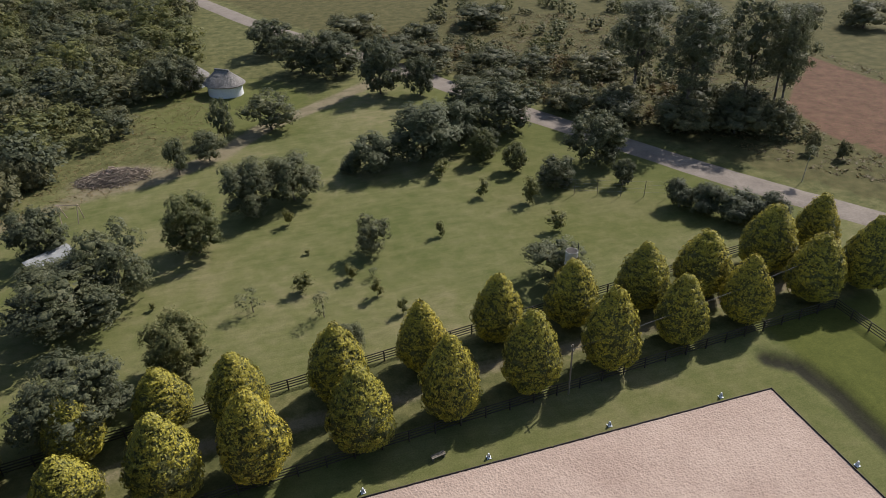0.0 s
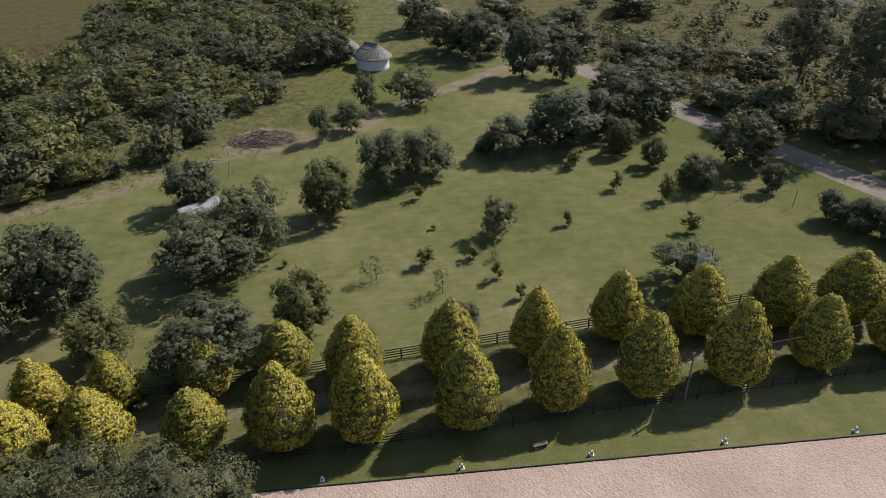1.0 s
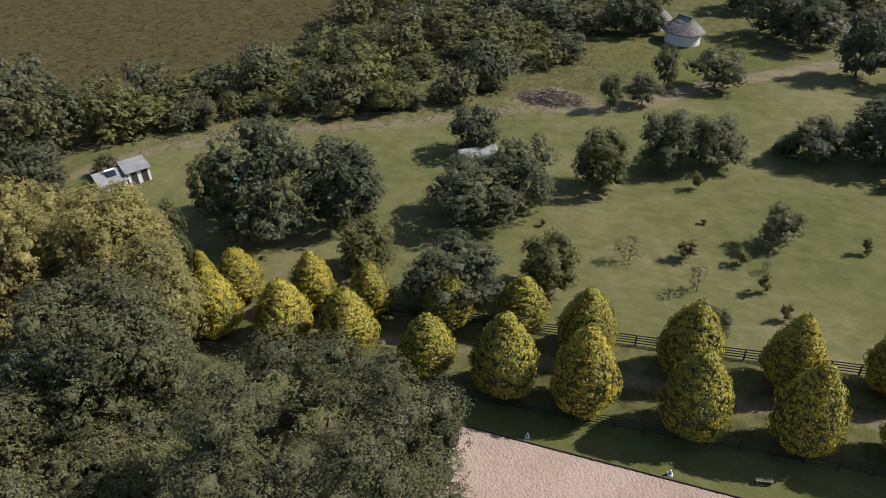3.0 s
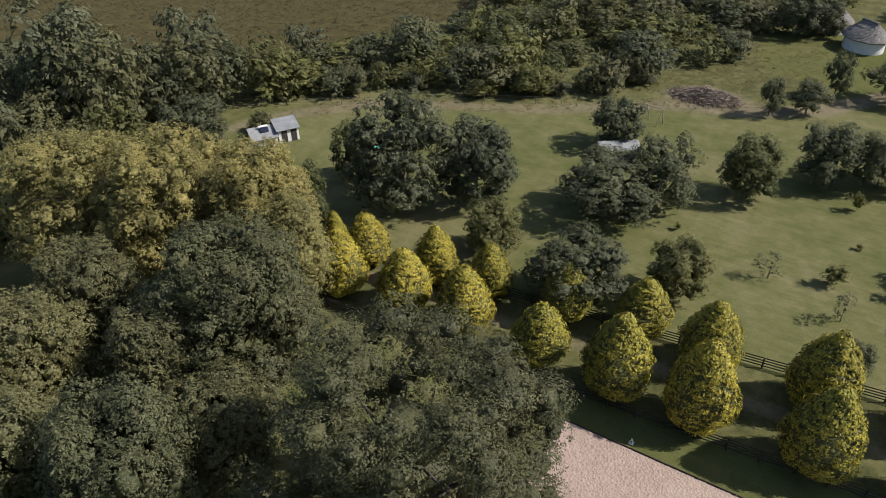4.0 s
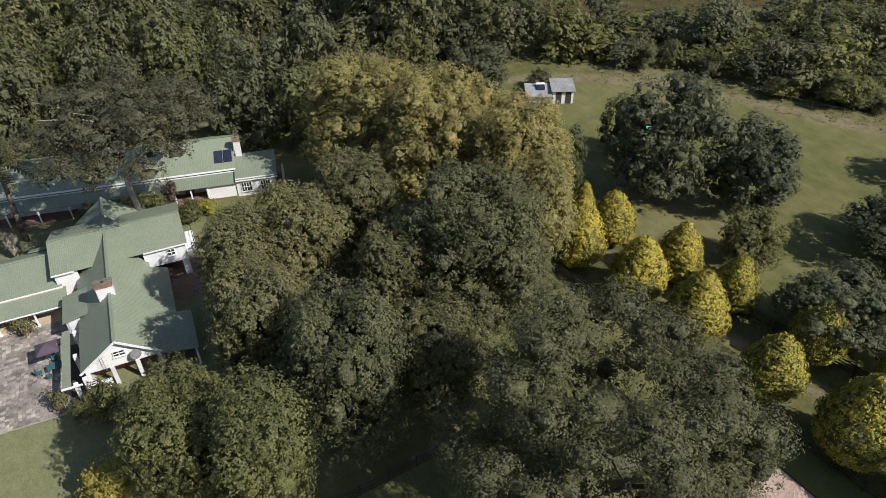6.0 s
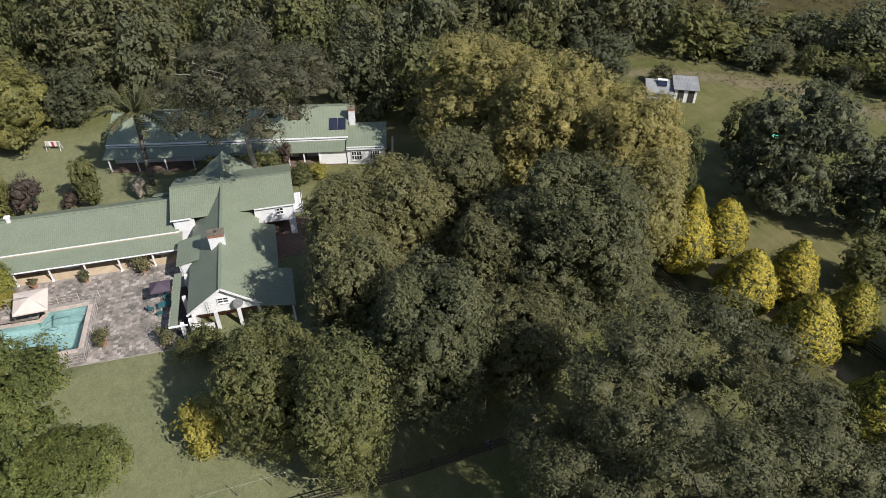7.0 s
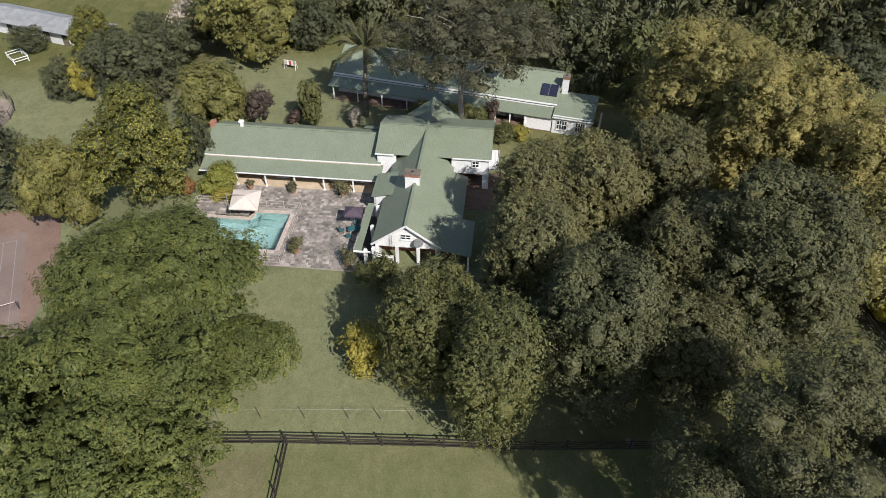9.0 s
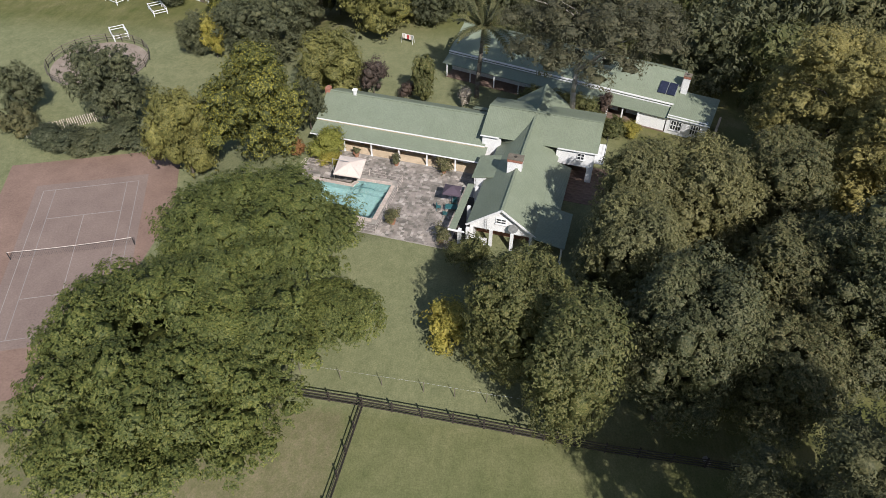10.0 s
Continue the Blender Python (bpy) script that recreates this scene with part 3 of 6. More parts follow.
def crown_arrays(seed, r, h, count, leaf, lumps=14, lump=0.36, gaps=0.12, core=0.74, spread=0.38, coarse=False, sprig=0.34, low=-0.93, single=False, near=0.45, per=8, upward=0.22, bough=0.0, heart=0.85):
    """Sprigs of leaves on the skins of overlapping boughs that together fill an uneven crown of radius r and height h over z = 0."""
    rng = np.random.default_rng(seed)
    c = sphere_points(rng, lumps)
    c[:, 2] = low + (0.92 - low) * (np.arange(lumps) + rng.random(lumps)) / lumps
    flat = np.sqrt(np.clip(1 - c[:, 2] ** 2 * 0.85, 0.05, 1)) / (np.linalg.norm(c[:, :2], axis=1) + 1e-6)
    reach = rng.uniform(near, 1.0, lumps) * (1 - 0.7 * lump)
    ang = np.arctan2(c[:, 1], c[:, 0])
    reach *= 1 - bough * np.clip(1.2 * np.sin(3 * ang + seed + 2 * c[:, 2]) * np.sin(5 * c[:, 2] + 2 * seed) + 0.35, 0, 1)
    c[:, :2] *= (flat * reach)[:, None]
    c[:, 2] *= 1 - 0.8 * lump
    lr = lump * rng.uniform(0.7, 1.3, lumps)
    c = np.vstack([c, [[0, 0, -0.1]], [[0, 0, 0.25]]])
    lr = np.append(lr, (0.6, 0.5))
    # sprigs first, then the leaves of each
    want = max(8, count // per)
    share = lr ** 2 * np.where(np.arange(len(lr)) < lumps, 1.0, 0.25)
    which = rng.choice(len(lr), want * 3, p=share / share.sum())
    d = sphere_points(rng, want * 3)
    d[:, 2] = np.where(d[:, 2] < -0.6, -d[:, 2], d[:, 2])
    p = c[which] + d * (lr[which] * rng.uniform(0.8, 1.16, want * 3))[:, None]
    keep = p[:, 2] > -1.0
    for k in range(len(lr)):
        keep &= ~((np.linalg.norm(p - c[k], axis=1) < lr[k] * 0.76) & (which != k))
    q = np.sin(p[:, 0] * 7 + seed) * np.sin(p[:, 1] * 8 + 2 * seed) * np.sin(p[:, 2] * 9 + 3 * seed)
    keep &= ~((q > 0.3) & (rng.random(len(p)) < gaps * 4))
    q = np.sin(p[:, 0] * 17 + 3 * seed) * np.sin(p[:, 1] * 19 + seed) * np.sin(p[:, 2] * 18 + 2 * seed)
    keep &= ~((q > 0.22) & (rng.random(len(p)) < gaps * 4))
    p, d = p[keep][:want], d[keep][:want]
    scale = np.array([r, r, h / 2])
    p = p * scale + np.array([0, 0, h / 2])
    size = min(sprig, r * 0.3) * rng.uniform(0.6, 1.35, len(p))
    p, d, size = np.repeat(p, per, 0), np.repeat(d, per, 0), np.repeat(size, per)
    o = sphere_points(rng, len(p))
    o[:, 2] = np.where(o[:, 2] < -0.3, -o[:, 2], o[:, 2])
    o = o + 0.5 * d
    p = p + o * (size * rng.uniform(0.35, 1.0, len(p)))[:, None]
    out = 0.45 * o + d
    out /= np.linalg.norm(out, axis=1)[:, None] + 1e-9
    v, f = leaf_quads(rng, p, out, leaf, spread, upward=upward, single=single)
    bv, bf = BALL_COARSE if coarse else BALL
    vs, fs, at = [v], [], len(v)
    for k in range(len(lr)):
        w = bv * (lr[k] * core * (1.0 if k < lumps else heart)) * (1 + 0.13 * rng.normal(size=(len(bv), 1)) + 0.07 * np.sin(bv @ rng.normal(size=(3, 1)) * 6 + k)) + c[k]
        vs.append(w * scale + np.array([0, 0, h / 2]))
        fs.append(bf + at)
        at += len(bv)
    return np.vstack(vs), f, np.vstack(fs)


def crown_mesh(name, mat, *a, **k):
    v, q, t = crown_arrays(*a, **k)
    me = mesh_of(name, v.tolist(), q.tolist() + t.tolist(), mat)
    me.polygons.foreach_set("use_smooth", [False] * len(q) + [True] * len(t))
    return me


def trunk_mesh(seed, h, r, reach, mat, limbs=5, start=0.35):
    rng = random.Random(seed)
    bm = bmesh.new()
    p, rad = Vector((0, 0, -0.1)), r
    steps = 5
    joints = []
    for i in range(steps):
        q = p + Vector((rng.uniform(-1, 1) * r * 0.7, rng.uniform(-1, 1) * r * 0.7, h / steps))
        tube_into(bm, p, q, rad, rad * 0.84, 8)
        p, rad = q, rad * 0.84
        joints.append((p.copy(), rad))
    for i in range(limbs):
        a = 2 * math.pi * (i + rng.random() * 0.6) / limbs
        k = min(int((start + (1 - start) * i / limbs) * steps), steps - 1)
        base, br = joints[k]
        end = base + Vector((math.cos(a) * reach, math.sin(a) * reach, reach * rng.uniform(0.45, 1.0)))
        mid = (base + end) / 2 + Vector((0, 0, reach * 0.12))
        tube_into(bm, base, mid, br * 0.6, br * 0.4, 6)
        tube_into(bm, mid, end, br * 0.4, br * 0.12, 6)
    return from_bm("trunk", bm, mat, smooth=True)


PROTO = {}


def plant(kind, variant, name, leafmat, r, h, lift, count, leaf, bark="bark", **k):
    """A tree or shrub built once for each kind and variant, then copied and scaled."""
    key = (kind, variant)
    if key not in PROTO:
        seed = sum(map(ord, kind)) * 7 + variant * 31
        trunk = trunk_mesh(seed, lift + h * 0.55, max(0.04, r * 0.045), r * 0.4, M[bark])
        crown = crown_mesh("crown", M[leafmat], seed, r, h, count, leaf, **k)
        PROTO[key] = (trunk, crown, r, h + lift, lift)
    return PROTO[key]


def set_plant(kind, variant, name, label, category, x, y, r, h, group="", proto=None, turn=None):
    trunk, crown, pr, ph, lift = proto or PROTO[(kind, variant)]
    sx, sz = r / pr, h / ph
    turn = random.uniform(0, 360) if turn is None else turn
    ob = thing(name, label, category, pose(x, y, land(x, y), 0, 0, turn) @ Matrix.Diagonal((sx, sx, sz, 1)), group)
    part("trunk", trunk, ob)
    part("crown", crown, ob, at=pose(0, 0, lift))
    return ob


def cypress_mesh(seed, r, h, tufts, per):
    """Dense egg-shaped conifer: feathery tufts of flat sprays all over, golden at the tips, grey-green in the creases,
    with crease shade painted into that green.
    """
    rng = np.random.default_rng(seed)

    def egg(t, a):
        w = np.sin(np.pi * np.clip(t, 0.0005, 0.9995) ** 0.6) ** 0.72 * (1 - 0.14 * t)
        w = w * (1 + 0.05 * np.sin(3 * a + 7 * t + seed) + 0.04 * np.sin(5 * a - 9 * t + 2 * seed))
        return np.stack([np.cos(a) * w * r, np.sin(a) * w * r, t * h], -1)

    def outward(t, a):
        o = np.stack([np.cos(a), np.sin(a), 1.5 * (t - 0.33)], 1)
        return o / np.linalg.norm(o, axis=1)[:, None]

    # tufts in an uneven spiral, some standing further out than others
    k = np.arange(tufts)
    kt = np.clip(0.015 + 0.975 * ((k + 0.5) / tufts) ** 1.05 + 0.01 * rng.normal(size=tufts), 0.01, 0.992)
    ka = k * 2.39996 + 0.3 * rng.normal(size=tufts)
    ko = outward(kt, ka)
    bulge = 0.2 * np.sin(4 * ka + 23 * kt + seed) * np.sin(31 * kt - 3 * ka) + rng.uniform(-0.3, 0.13, tufts)
    kc = egg(kt, ka) * np.array([0.93, 0.93, 0.985]) + ko * bulge[:, None]
    axis = ko + np.array([0, 0, 0.2]) + 0.25 * rng.normal(size=ko.shape)
    axis /= np.linalg.norm(axis, axis=1)[:, None]
    n = tufts * per
    base, ax = np.repeat(kc, per, 0), np.repeat(axis, per, 0)
    d = sphere_points(rng, n) + 0.75 * ax
    d /= np.linalg.norm(d, axis=1)[:, None]
    level = np.cross(ko, np.array([0, 0, 1.0]))
    level = np.repeat(level / (np.linalg.norm(level, axis=1)[:, None] + 1e-9), per, 0)
    size = np.repeat(rng.uniform(0.75, 1.35, tufts), per)[:, None]
    off = d + 0.75 * level * (d * level).sum(1)[:, None]
    off[:, 2] *= 0.72
    lp = base + off * size * 0.26
    v, f = leaf_quads(rng, lp, 0.6 * d + 0.65 * np.repeat(ko, per, 0), 0.13, 0.36, 0.6, 0.05, True)
    rows, cols = 40, 52
    t = np.clip(np.linspace(0.004, 0.996, rows)[:, None] + 0.005 * rng.normal(size=(rows, cols)), 0.002, 0.998).ravel()
    a = (np.linspace(0, 2 * np.pi, cols, endpoint=False)[None] + 0.03 * rng.normal(size=(rows, cols))).ravel()
    q = egg(t, a) * np.array([0.9, 0.9, 0.98]) + outward(t, a) * (0.07 * rng.normal(size=len(t)))[:, None]
    core = np.array([(j * cols + i, j * cols + (i + 1) % cols, (j + 1) * cols + (i + 1) % cols, (j + 1) * cols + i) for j in range(rows - 1) for i in range(cols)])
    me = mesh_of("crown", np.vstack([v, q]).tolist(), f.tolist() + (core + len(v)).tolist(), M["leaf_gold"], M["leaf_inner_shade"])
    # recessed sprays and the whole core get the green with painted-in shade
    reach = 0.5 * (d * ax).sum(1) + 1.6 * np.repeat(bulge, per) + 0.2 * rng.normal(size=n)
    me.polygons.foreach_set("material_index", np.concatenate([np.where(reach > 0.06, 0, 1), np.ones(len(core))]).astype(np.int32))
    return me


CYPRESS_FRONT = [(9.9, 5.7, 3.4, 9.3), (19.5, 6.1, 3.3, 8.8), (28.4, 7.0, 3.05, 9.3), (37.2, 8.0, 3.2, 9.3), (46.3, 8.4, 3.2, 9.6), (55.5, 9.7, 3.05, 8.3), (64.4, 10.5, 3.0, 8.3), (74.6, 11.5, 3.5, 8.6), (82.0, 11.2, 3.3, 9.4), (2.4, 5.6, 3.4, 9.0), (-5.5, 5.9, 3.1, 6.6), (-14.2, 6.0, 3.3, 7.5), (-21.4, 5.6, 3.3, 7.3), (-28.9, 4.1, 3.1, 8.2)]
CYPRESS_BACK = [(18.7, 13.3, 3.3, 8.4), (27.7, 14.5, 2.95, 8.2), (36.9, 16.5, 3.05, 8.2), (45.8, 16.4, 3.25, 8.2), (55.1, 16.8, 3.3, 8.1), (63.3, 17.0, 3.6, 8.1), (73.8, 18.5, 3.8, 8.8), (82.6, 20.2, 2.95, 7.9), (8.8, 13.4, 3.1, 7.5), (1.8, 14.9, 3.0, 6.4), (-5.9, 13.2, 2.9, 6.7), (-14.5, 12.1, 2.65, 6.5), (-21.0, 11.2, 2.7, 7.0), (-29.7, 9.9, 2.9, 6.6), (-34.8, 10.1, 1.6, 5.3)]
for v in range(4):
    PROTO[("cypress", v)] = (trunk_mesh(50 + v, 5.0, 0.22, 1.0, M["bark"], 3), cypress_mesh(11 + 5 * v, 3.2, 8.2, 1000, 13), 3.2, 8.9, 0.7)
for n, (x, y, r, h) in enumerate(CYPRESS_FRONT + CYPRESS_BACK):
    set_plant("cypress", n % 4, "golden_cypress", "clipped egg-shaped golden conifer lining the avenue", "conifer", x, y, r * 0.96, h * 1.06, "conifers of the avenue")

for v in range(3):
    plant("round", v, "", "leaf_mid", 4.3, 8.4, 0.2, 10500, 0.125, lumps=44, lump=0.24, single=True, near=0.6, bough=0.1, coarse=True, core=0.62)
    plant("dark", v, "", "leaf_dark", 6.0, 10.2, 0.3, 12000, 0.15, lumps=64, lump=0.2, single=True, sprig=0.36, near=0.5, bough=0.12, coarse=True, core=0.6)
    plant("shrub", v, "", "leaf_olive", 0.9, 2.3, 0.1, 520, 0.09, lumps=7, coarse=True)
    plant("hedge", v, "", "leaf_dark", 2.8, 4.0, 0.05, 4000, 0.13, lumps=14, single=True)
    plant("scrub", v, "", "leaf_scrub", 5.0, 4.5, 0.1, 4000, 0.145, lumps=20, lump=0.28, single=True, coarse=True)
for v in range(2):
    plant("grey", v, "", "leaf_grey", 4.5, 6.5, 0.5, 7000, 0.12, lumps=18, lump=0.3, core=0.5, gaps=0.2, single=True)
    plant("thin", v, "", "leaf_grey", 1.5, 3.4, 0.1, 600, 0.08, lumps=7, core=0.2, coarse=True)
    plant("pale_bush", v, "", "leaf_grey", 4.7, 8.2, 0.1, 11000, 0.125, lumps=30, lump=0.26, core=0.6, single=True, upward=0.6)

ROUND = [(4.9, 47.2, 4.3, 8.8), (2.9, 22.0, 3.7, 7.4), (-17.9, 19.2, 3.9, 7.0), (-39.2, 10.5, 2.8, 10.5), (55.4, 56.6, 2.3, 4.8), (51.8, 62.0, 2.4, 5.5), (-44.5, 25.1, 3.0, 8.0)]
for n, (x, y, r, h) in enumerate(ROUND):
    set_plant("round", n % 3, "round_tree", "rounded leafy green tree on the mown lawn", "tree", x, y, r, h)
PALE = [(12.3, 55.9, 4.9, 8.6), (19.3, 58.6, 4.9, 8.0), (42.6, 67.2, 7.4, 9.6), (32.4, 64.2, 4.3, 6.6), (50.0, 69.5, 4.0, 8.4)]
for n, (x, y, r, h) in enumerate(PALE):
    set_plant("pale_bush", n % 2, "spreading_bush", "broad grey-green bush tree with upright leafy shoots", "bush", x, y, r, h)
DARK = [(53.5, 65.0, 2.4, 4.4), (68.9, 54.3, 5.3, 9.2), (69.3, 45.8, 2.0, 4.4), (59.3, 49.1, 3.4, 5.0), (59.5, 74.2, 7.6, 9.5), (56.9, 84.3, 5.6, 7.5), (43.0, 102.2, 5.4, 12), (50.7, 98.4, 3.8, 8.6), (36.0, 118.5, 7.5, 10), (28.8, 122.8, 6.5, 10), (23.3, 142.2, 6.4, 9), (-25.7, 28.5, 6.4, 11.5), (-34.1, 22.6, 8.2, 15), (-15.7, 52.9, 4.3, 7.5), (-10.0, 34.4, 7.4, 8.0), (-6.1, 16.4, 6.1, 8.2), (-68.5, 18.6, 5.6, 9.5)]
for n, (x, y, r, h) in enumerate(DARK):
    set_plant("dark", n % 3, "dark_tree", "broad dark green evergreen tree with dense foliage", "tree", x, y, r, h)
HEDGE = [(73.4, 36.5, 2.4, 4.0), (75.9, 34.0, 2.9, 4.2), (79.0, 30.4, 3.6, 4.3), (81.5, 27.4, 2.8, 4.4), (29.4, 65.4, 1.9, 1.8), (35.5, 66.3, 1.5, 2.6), (60.5, 48.4, 1.3, 2.0)]
for n, (x, y, r, h) in enumerate(HEDGE):
    set_plant("hedge", n % 3, "hedge_bush", "dense dark hedge bush beside the road", "bush", x, y, r, h)
GREY = [(27.7, 39.0, 3.0, 5.6), (47.9, 25.0, 4.7, 5.6), (18.6, 90.0, 5.5, 7.5), (6.9, 78.7, 3.4, 5.5), (9.8, 87.9, 2.6, 8), (1.9, 74.7, 2.3, 6.5), (-4.6, 40.4, 5.5, 9.5), (21.0, 19.8, 1.9, 3.6)]
for n, (x, y, r, h) in enumerate(GREY):
    set_plant("grey", n % 2, "open_tree", "open-crowned grey-green tree on the grass", "tree", x, y, r, h)
SHRUB = [(43.3, 58.5, 1.1, 3.0), (47.3, 49.7, 0.8, 2.5), (53.6, 45.3, 1.1, 3.6), (53.3, 36.5, 0.95, 2.8), (37.5, 40.4, 0.55, 2.1), (17.2, 32.8, 1.0, 2.5), (23.6, 33.7, 0.65, 2.1), (25.9, 28.9, 0.62, 2.4), (28.1, 24.7, 0.53, 2.0), (17.6, 50.7, 0.57, 2.5), (19.0, 41.7, 0.35, 0.7), (-0.7, 35.2, 0.35, 1.0)]
for n, (x, y, r, h) in enumerate(SHRUB):
    set_plant("shrub", n % 3, "young_shrub", "small young shrub planted on the lawn", "shrub", x, y, 1.4 * r, 1.12 * h, "young shrubs of the lawn")
for n, (x, y, r, h) in enumerate([(19.0, 26.9, 1.45, 3.6), (11.0, 30.7, 1.75, 3.4), (26.4, 33.1, 0.9, 1.5)]):
    set_plant("thin", n % 2, "thin_shrub", "thin half-bare shrub on the lawn", "shrub", x, y, r, h, "young shrubs of the lawn")

# the large trees between the arena and the house
BIG = [
    ("plane_tree", "leaf_plane", "tall plane tree with leaves turning yellow", -55.5, -7.8, 8.6, 17.5, 2),
    ("plane_tree", "leaf_plane", "tall plane tree with leaves turning yellow", -45.8, -3.0, 8.8, 17.8, 2),
    ("plane_tree", "leaf_plane", "tall plane tree with leaves turning yellow", -36.0, 0.5, 6.4, 17.5, 2),
    ("plane_tree", "leaf_plane", "narrow plane tree with leaves turning yellow", -30.0, -1.2, 3.6, 14.0, 1),
    ("shade_tree", "leaf_grove", "large grey-green shade tree over the garden", -26.4, -12.2, 8.3, 18.0, 2),
    ("shade_tree", "leaf_brown", "brown-green shade tree beside the house", -38.4, -29.4, 4.3, 14.0, 1.5),
    ("shade_tree", "leaf_brown", "brown-green shade tree beside the house", -37.6, -24.2, 4.6, 15.0, 1.5),
    ("shade_tree", "leaf_grove", "tall shade tree with dark green leaves", -20.2, -28.0, 5.0, 16.5, 2),
    ("shade_tree", "leaf_grove", "dark shade tree deep in the grove", -28.8, -18.6, 4.6, 13.5, 1),
    ("shade_tree", "leaf_brown", "brown-green tree between house and grove", -29.6, -31.2, 4.5, 14.6, 1),
    ("oak_tree", "leaf_oak", "broad oak with a dense dark crown by the arena", -3.9, -17.6, 10.7, 20.5, 2),
    ("shade_tree", "leaf_mid", "dark green tree on the lawn before the house", -23.2, -40.0, 4.5, 12.8, 1),
    ("shade_tree", "leaf_grove", "dark shade tree between house and plane trees", -41.0, -16.5, 4.8, 14.5, 1),
    ("shade_tree", "leaf_grove", "low dark tree in the shade of the grove", -20.4, -20.0, 4.6, 11.5, 1),
    ("shade_tree", "leaf_mid", "tall narrow green tree beside the paddock fence", -17.3, -35.9, 3.1, 15.2, 1),
]
for n, (name, leaf, label, x, y, r, h, lift) in enumerate(BIG):
    crown = crown_mesh("crown", M[leaf], 300 + n, r, h - lift, 138000 if name == "oak_tree" else int(12000 + 330 * r * (h - lift)), 0.082 if name == "oak_tree" else 0.112, lumps=int(60 + 16 * r), lump=1.25 / r, gaps=0.05, core=0.56, sprig=0.32, low=-0.88, near=0.5, single=True, coarse=True, bough=0.1 if name == "oak_tree" else 0.22)
    set_plant("", 0, name, label, "tree", x, y, r * 1.06, h * 1.03, proto=(trunk_mesh(400 + n, lift + 0.5 * (h - lift), 0.05 * r + 0.12, r * 0.55, M["bark"], 7), crown, r, h, lift), turn=0)
CAMPHOR = [(-13.5, -64.3, 11.1, 13.2), (-30.0, -64.4, 9.8, 9.5), (-23.8, -55.7, 4.0, 5.0)]
camphor = thing("camphor_tree", "vast spreading camphor tree with a dense green crown", "tree", pose(-19, -64, land(-19, -64)))
part("trunk", trunk_mesh(501, 6.0, 0.75, 4.6, M["bark"], 9, 0.3), camphor)
for n, (x, y, r, h) in enumerate(CAMPHOR):
    part("crown", crown_mesh("crown", M["leaf_camphor"], 510 + n, r, h, int(560 * r * h), 0.125, lumps=230 if n < 2 else 36, lump=1.5 / r, gaps=0.06, sprig=0.3, low=-0.35, core=0.6, upward=0.8, bough=0.06, coarse=True, near=0.4, single=True), camphor, at=pose(x + 19, y + 64, 2.2))

umb = thing("umbrella_tree", "tall open-crowned tree spreading over the house roof", "tree", pose(-62.8, -34.8, 0))
part("trunk", trunk_mesh(601, 13.5, 0.45, 7.0, M["pale_bark"], 12, 0.45), umb)
part("crown", crown_mesh("crown", M["leaf_umbrella"], 611, 11.2, 9.4, 34000, 0.12, lumps=120, lump=0.13, gaps=0.2, core=0.5, low=-0.5, near=0.3, single=True, sprig=0.5), umb, at=pose(3.6, 0.9, 10.4))

BACK = [("dark", -60.4, -94.9, 5.7, 11.5), ("olive", -50.6, -80.8, 4.5, 12.5), ("light", -53.0, -72.6, 6.8, 13.5), ("yellow", -79.8, -88.7, 1.9, 7.0), ("olive", -67.9, -66.9, 4.9, 8.6), ("dark", -60.7, -108.6, 3.7, 7.5), ("pale", -94.2, -76.9, 3.6, 9.0), ("dark", -79.0, -79.2, 5.6, 10), ("light", -92.8, -91.3, 4.0, 8.6), ("dark", -96.5, -82.5, 4.2, 6.5), ("dark", -88.5, -86.5, 4.6, 7.5), ("dark", -80.7, -92.0, 3.4, 6.5), ("dark", -93.0, -72.0, 4.4, 8.5), ("dark", -57.8, -67.3, 2.2, 7.4), ("dark", -81.7, -84.5, 5.1, 9), ("dark", -87.5, -76.8, 4.3, 8.2), ("olive", -86.5, -65.0, 7.6, 13.5), ("dark", -89.9, -55.9, 4.4, 8.5),
        ("dark", -97.0, -103.5, 3.2, 4.5), ("dark", -95.1, -63.0, 5.4, 7.5)]
LOOKS = {"olive": ("leaf_olive", "leafy yellow-olive tree in the garden"), "dark": ("leaf_dark", "dark evergreen tree behind the house"), "brown": ("leaf_brown", "olive-brown tree beside the tennis court"), "light": ("leaf_camphor", "leafy tree with bright yellow-green new growth"), "yellow": ("leaf_yellow", "small tree with golden yellow leaves"), "pale": ("leaf_pale", "tree covered in white blossom"), "purple": ("leaf_purple", "purple-leaved shrub beside the house wing"), "orange": ("leaf_orange", "russet shrub by the verandah"), "mid": ("leaf_mid", "rounded green garden shrub"), "column": ("leaf_mid", "tall dense columnar evergreen on the back lawn"), "fresh": ("leaf_light", "round bright green bush beside the verandah")}
for kind, r, h, cnt in (("olive", 4.5, 8.5, 8000), ("yellow", 1.8, 4.0, 1600), ("pale", 2.0, 4.0, 1600), ("purple", 1.7, 3.0, 1200), ("orange", 1.0, 2.0, 600), ("mid", 2.0, 3.6, 2200), ("fresh", 2.0, 3.2, 2600)):
    plant(kind, 0, "", LOOKS[kind][0], r, h, 0.2, cnt, 0.14 if kind == "olive" else 0.10, lumps=26 if kind == "olive" else 14, single=kind == "olive")
plant("column", 0, "", "leaf_mid", 1.4, 6.4, 0.1, 5200, 0.085, lumps=60, lump=0.3, near=0.8, core=0.75, sprig=0.16, gaps=0.03, single=True, coarse=True)
plant("olive_bush", 0, "", "leaf_olive", 2.4, 4.0, 0.15, 2600, 0.11, lumps=14)
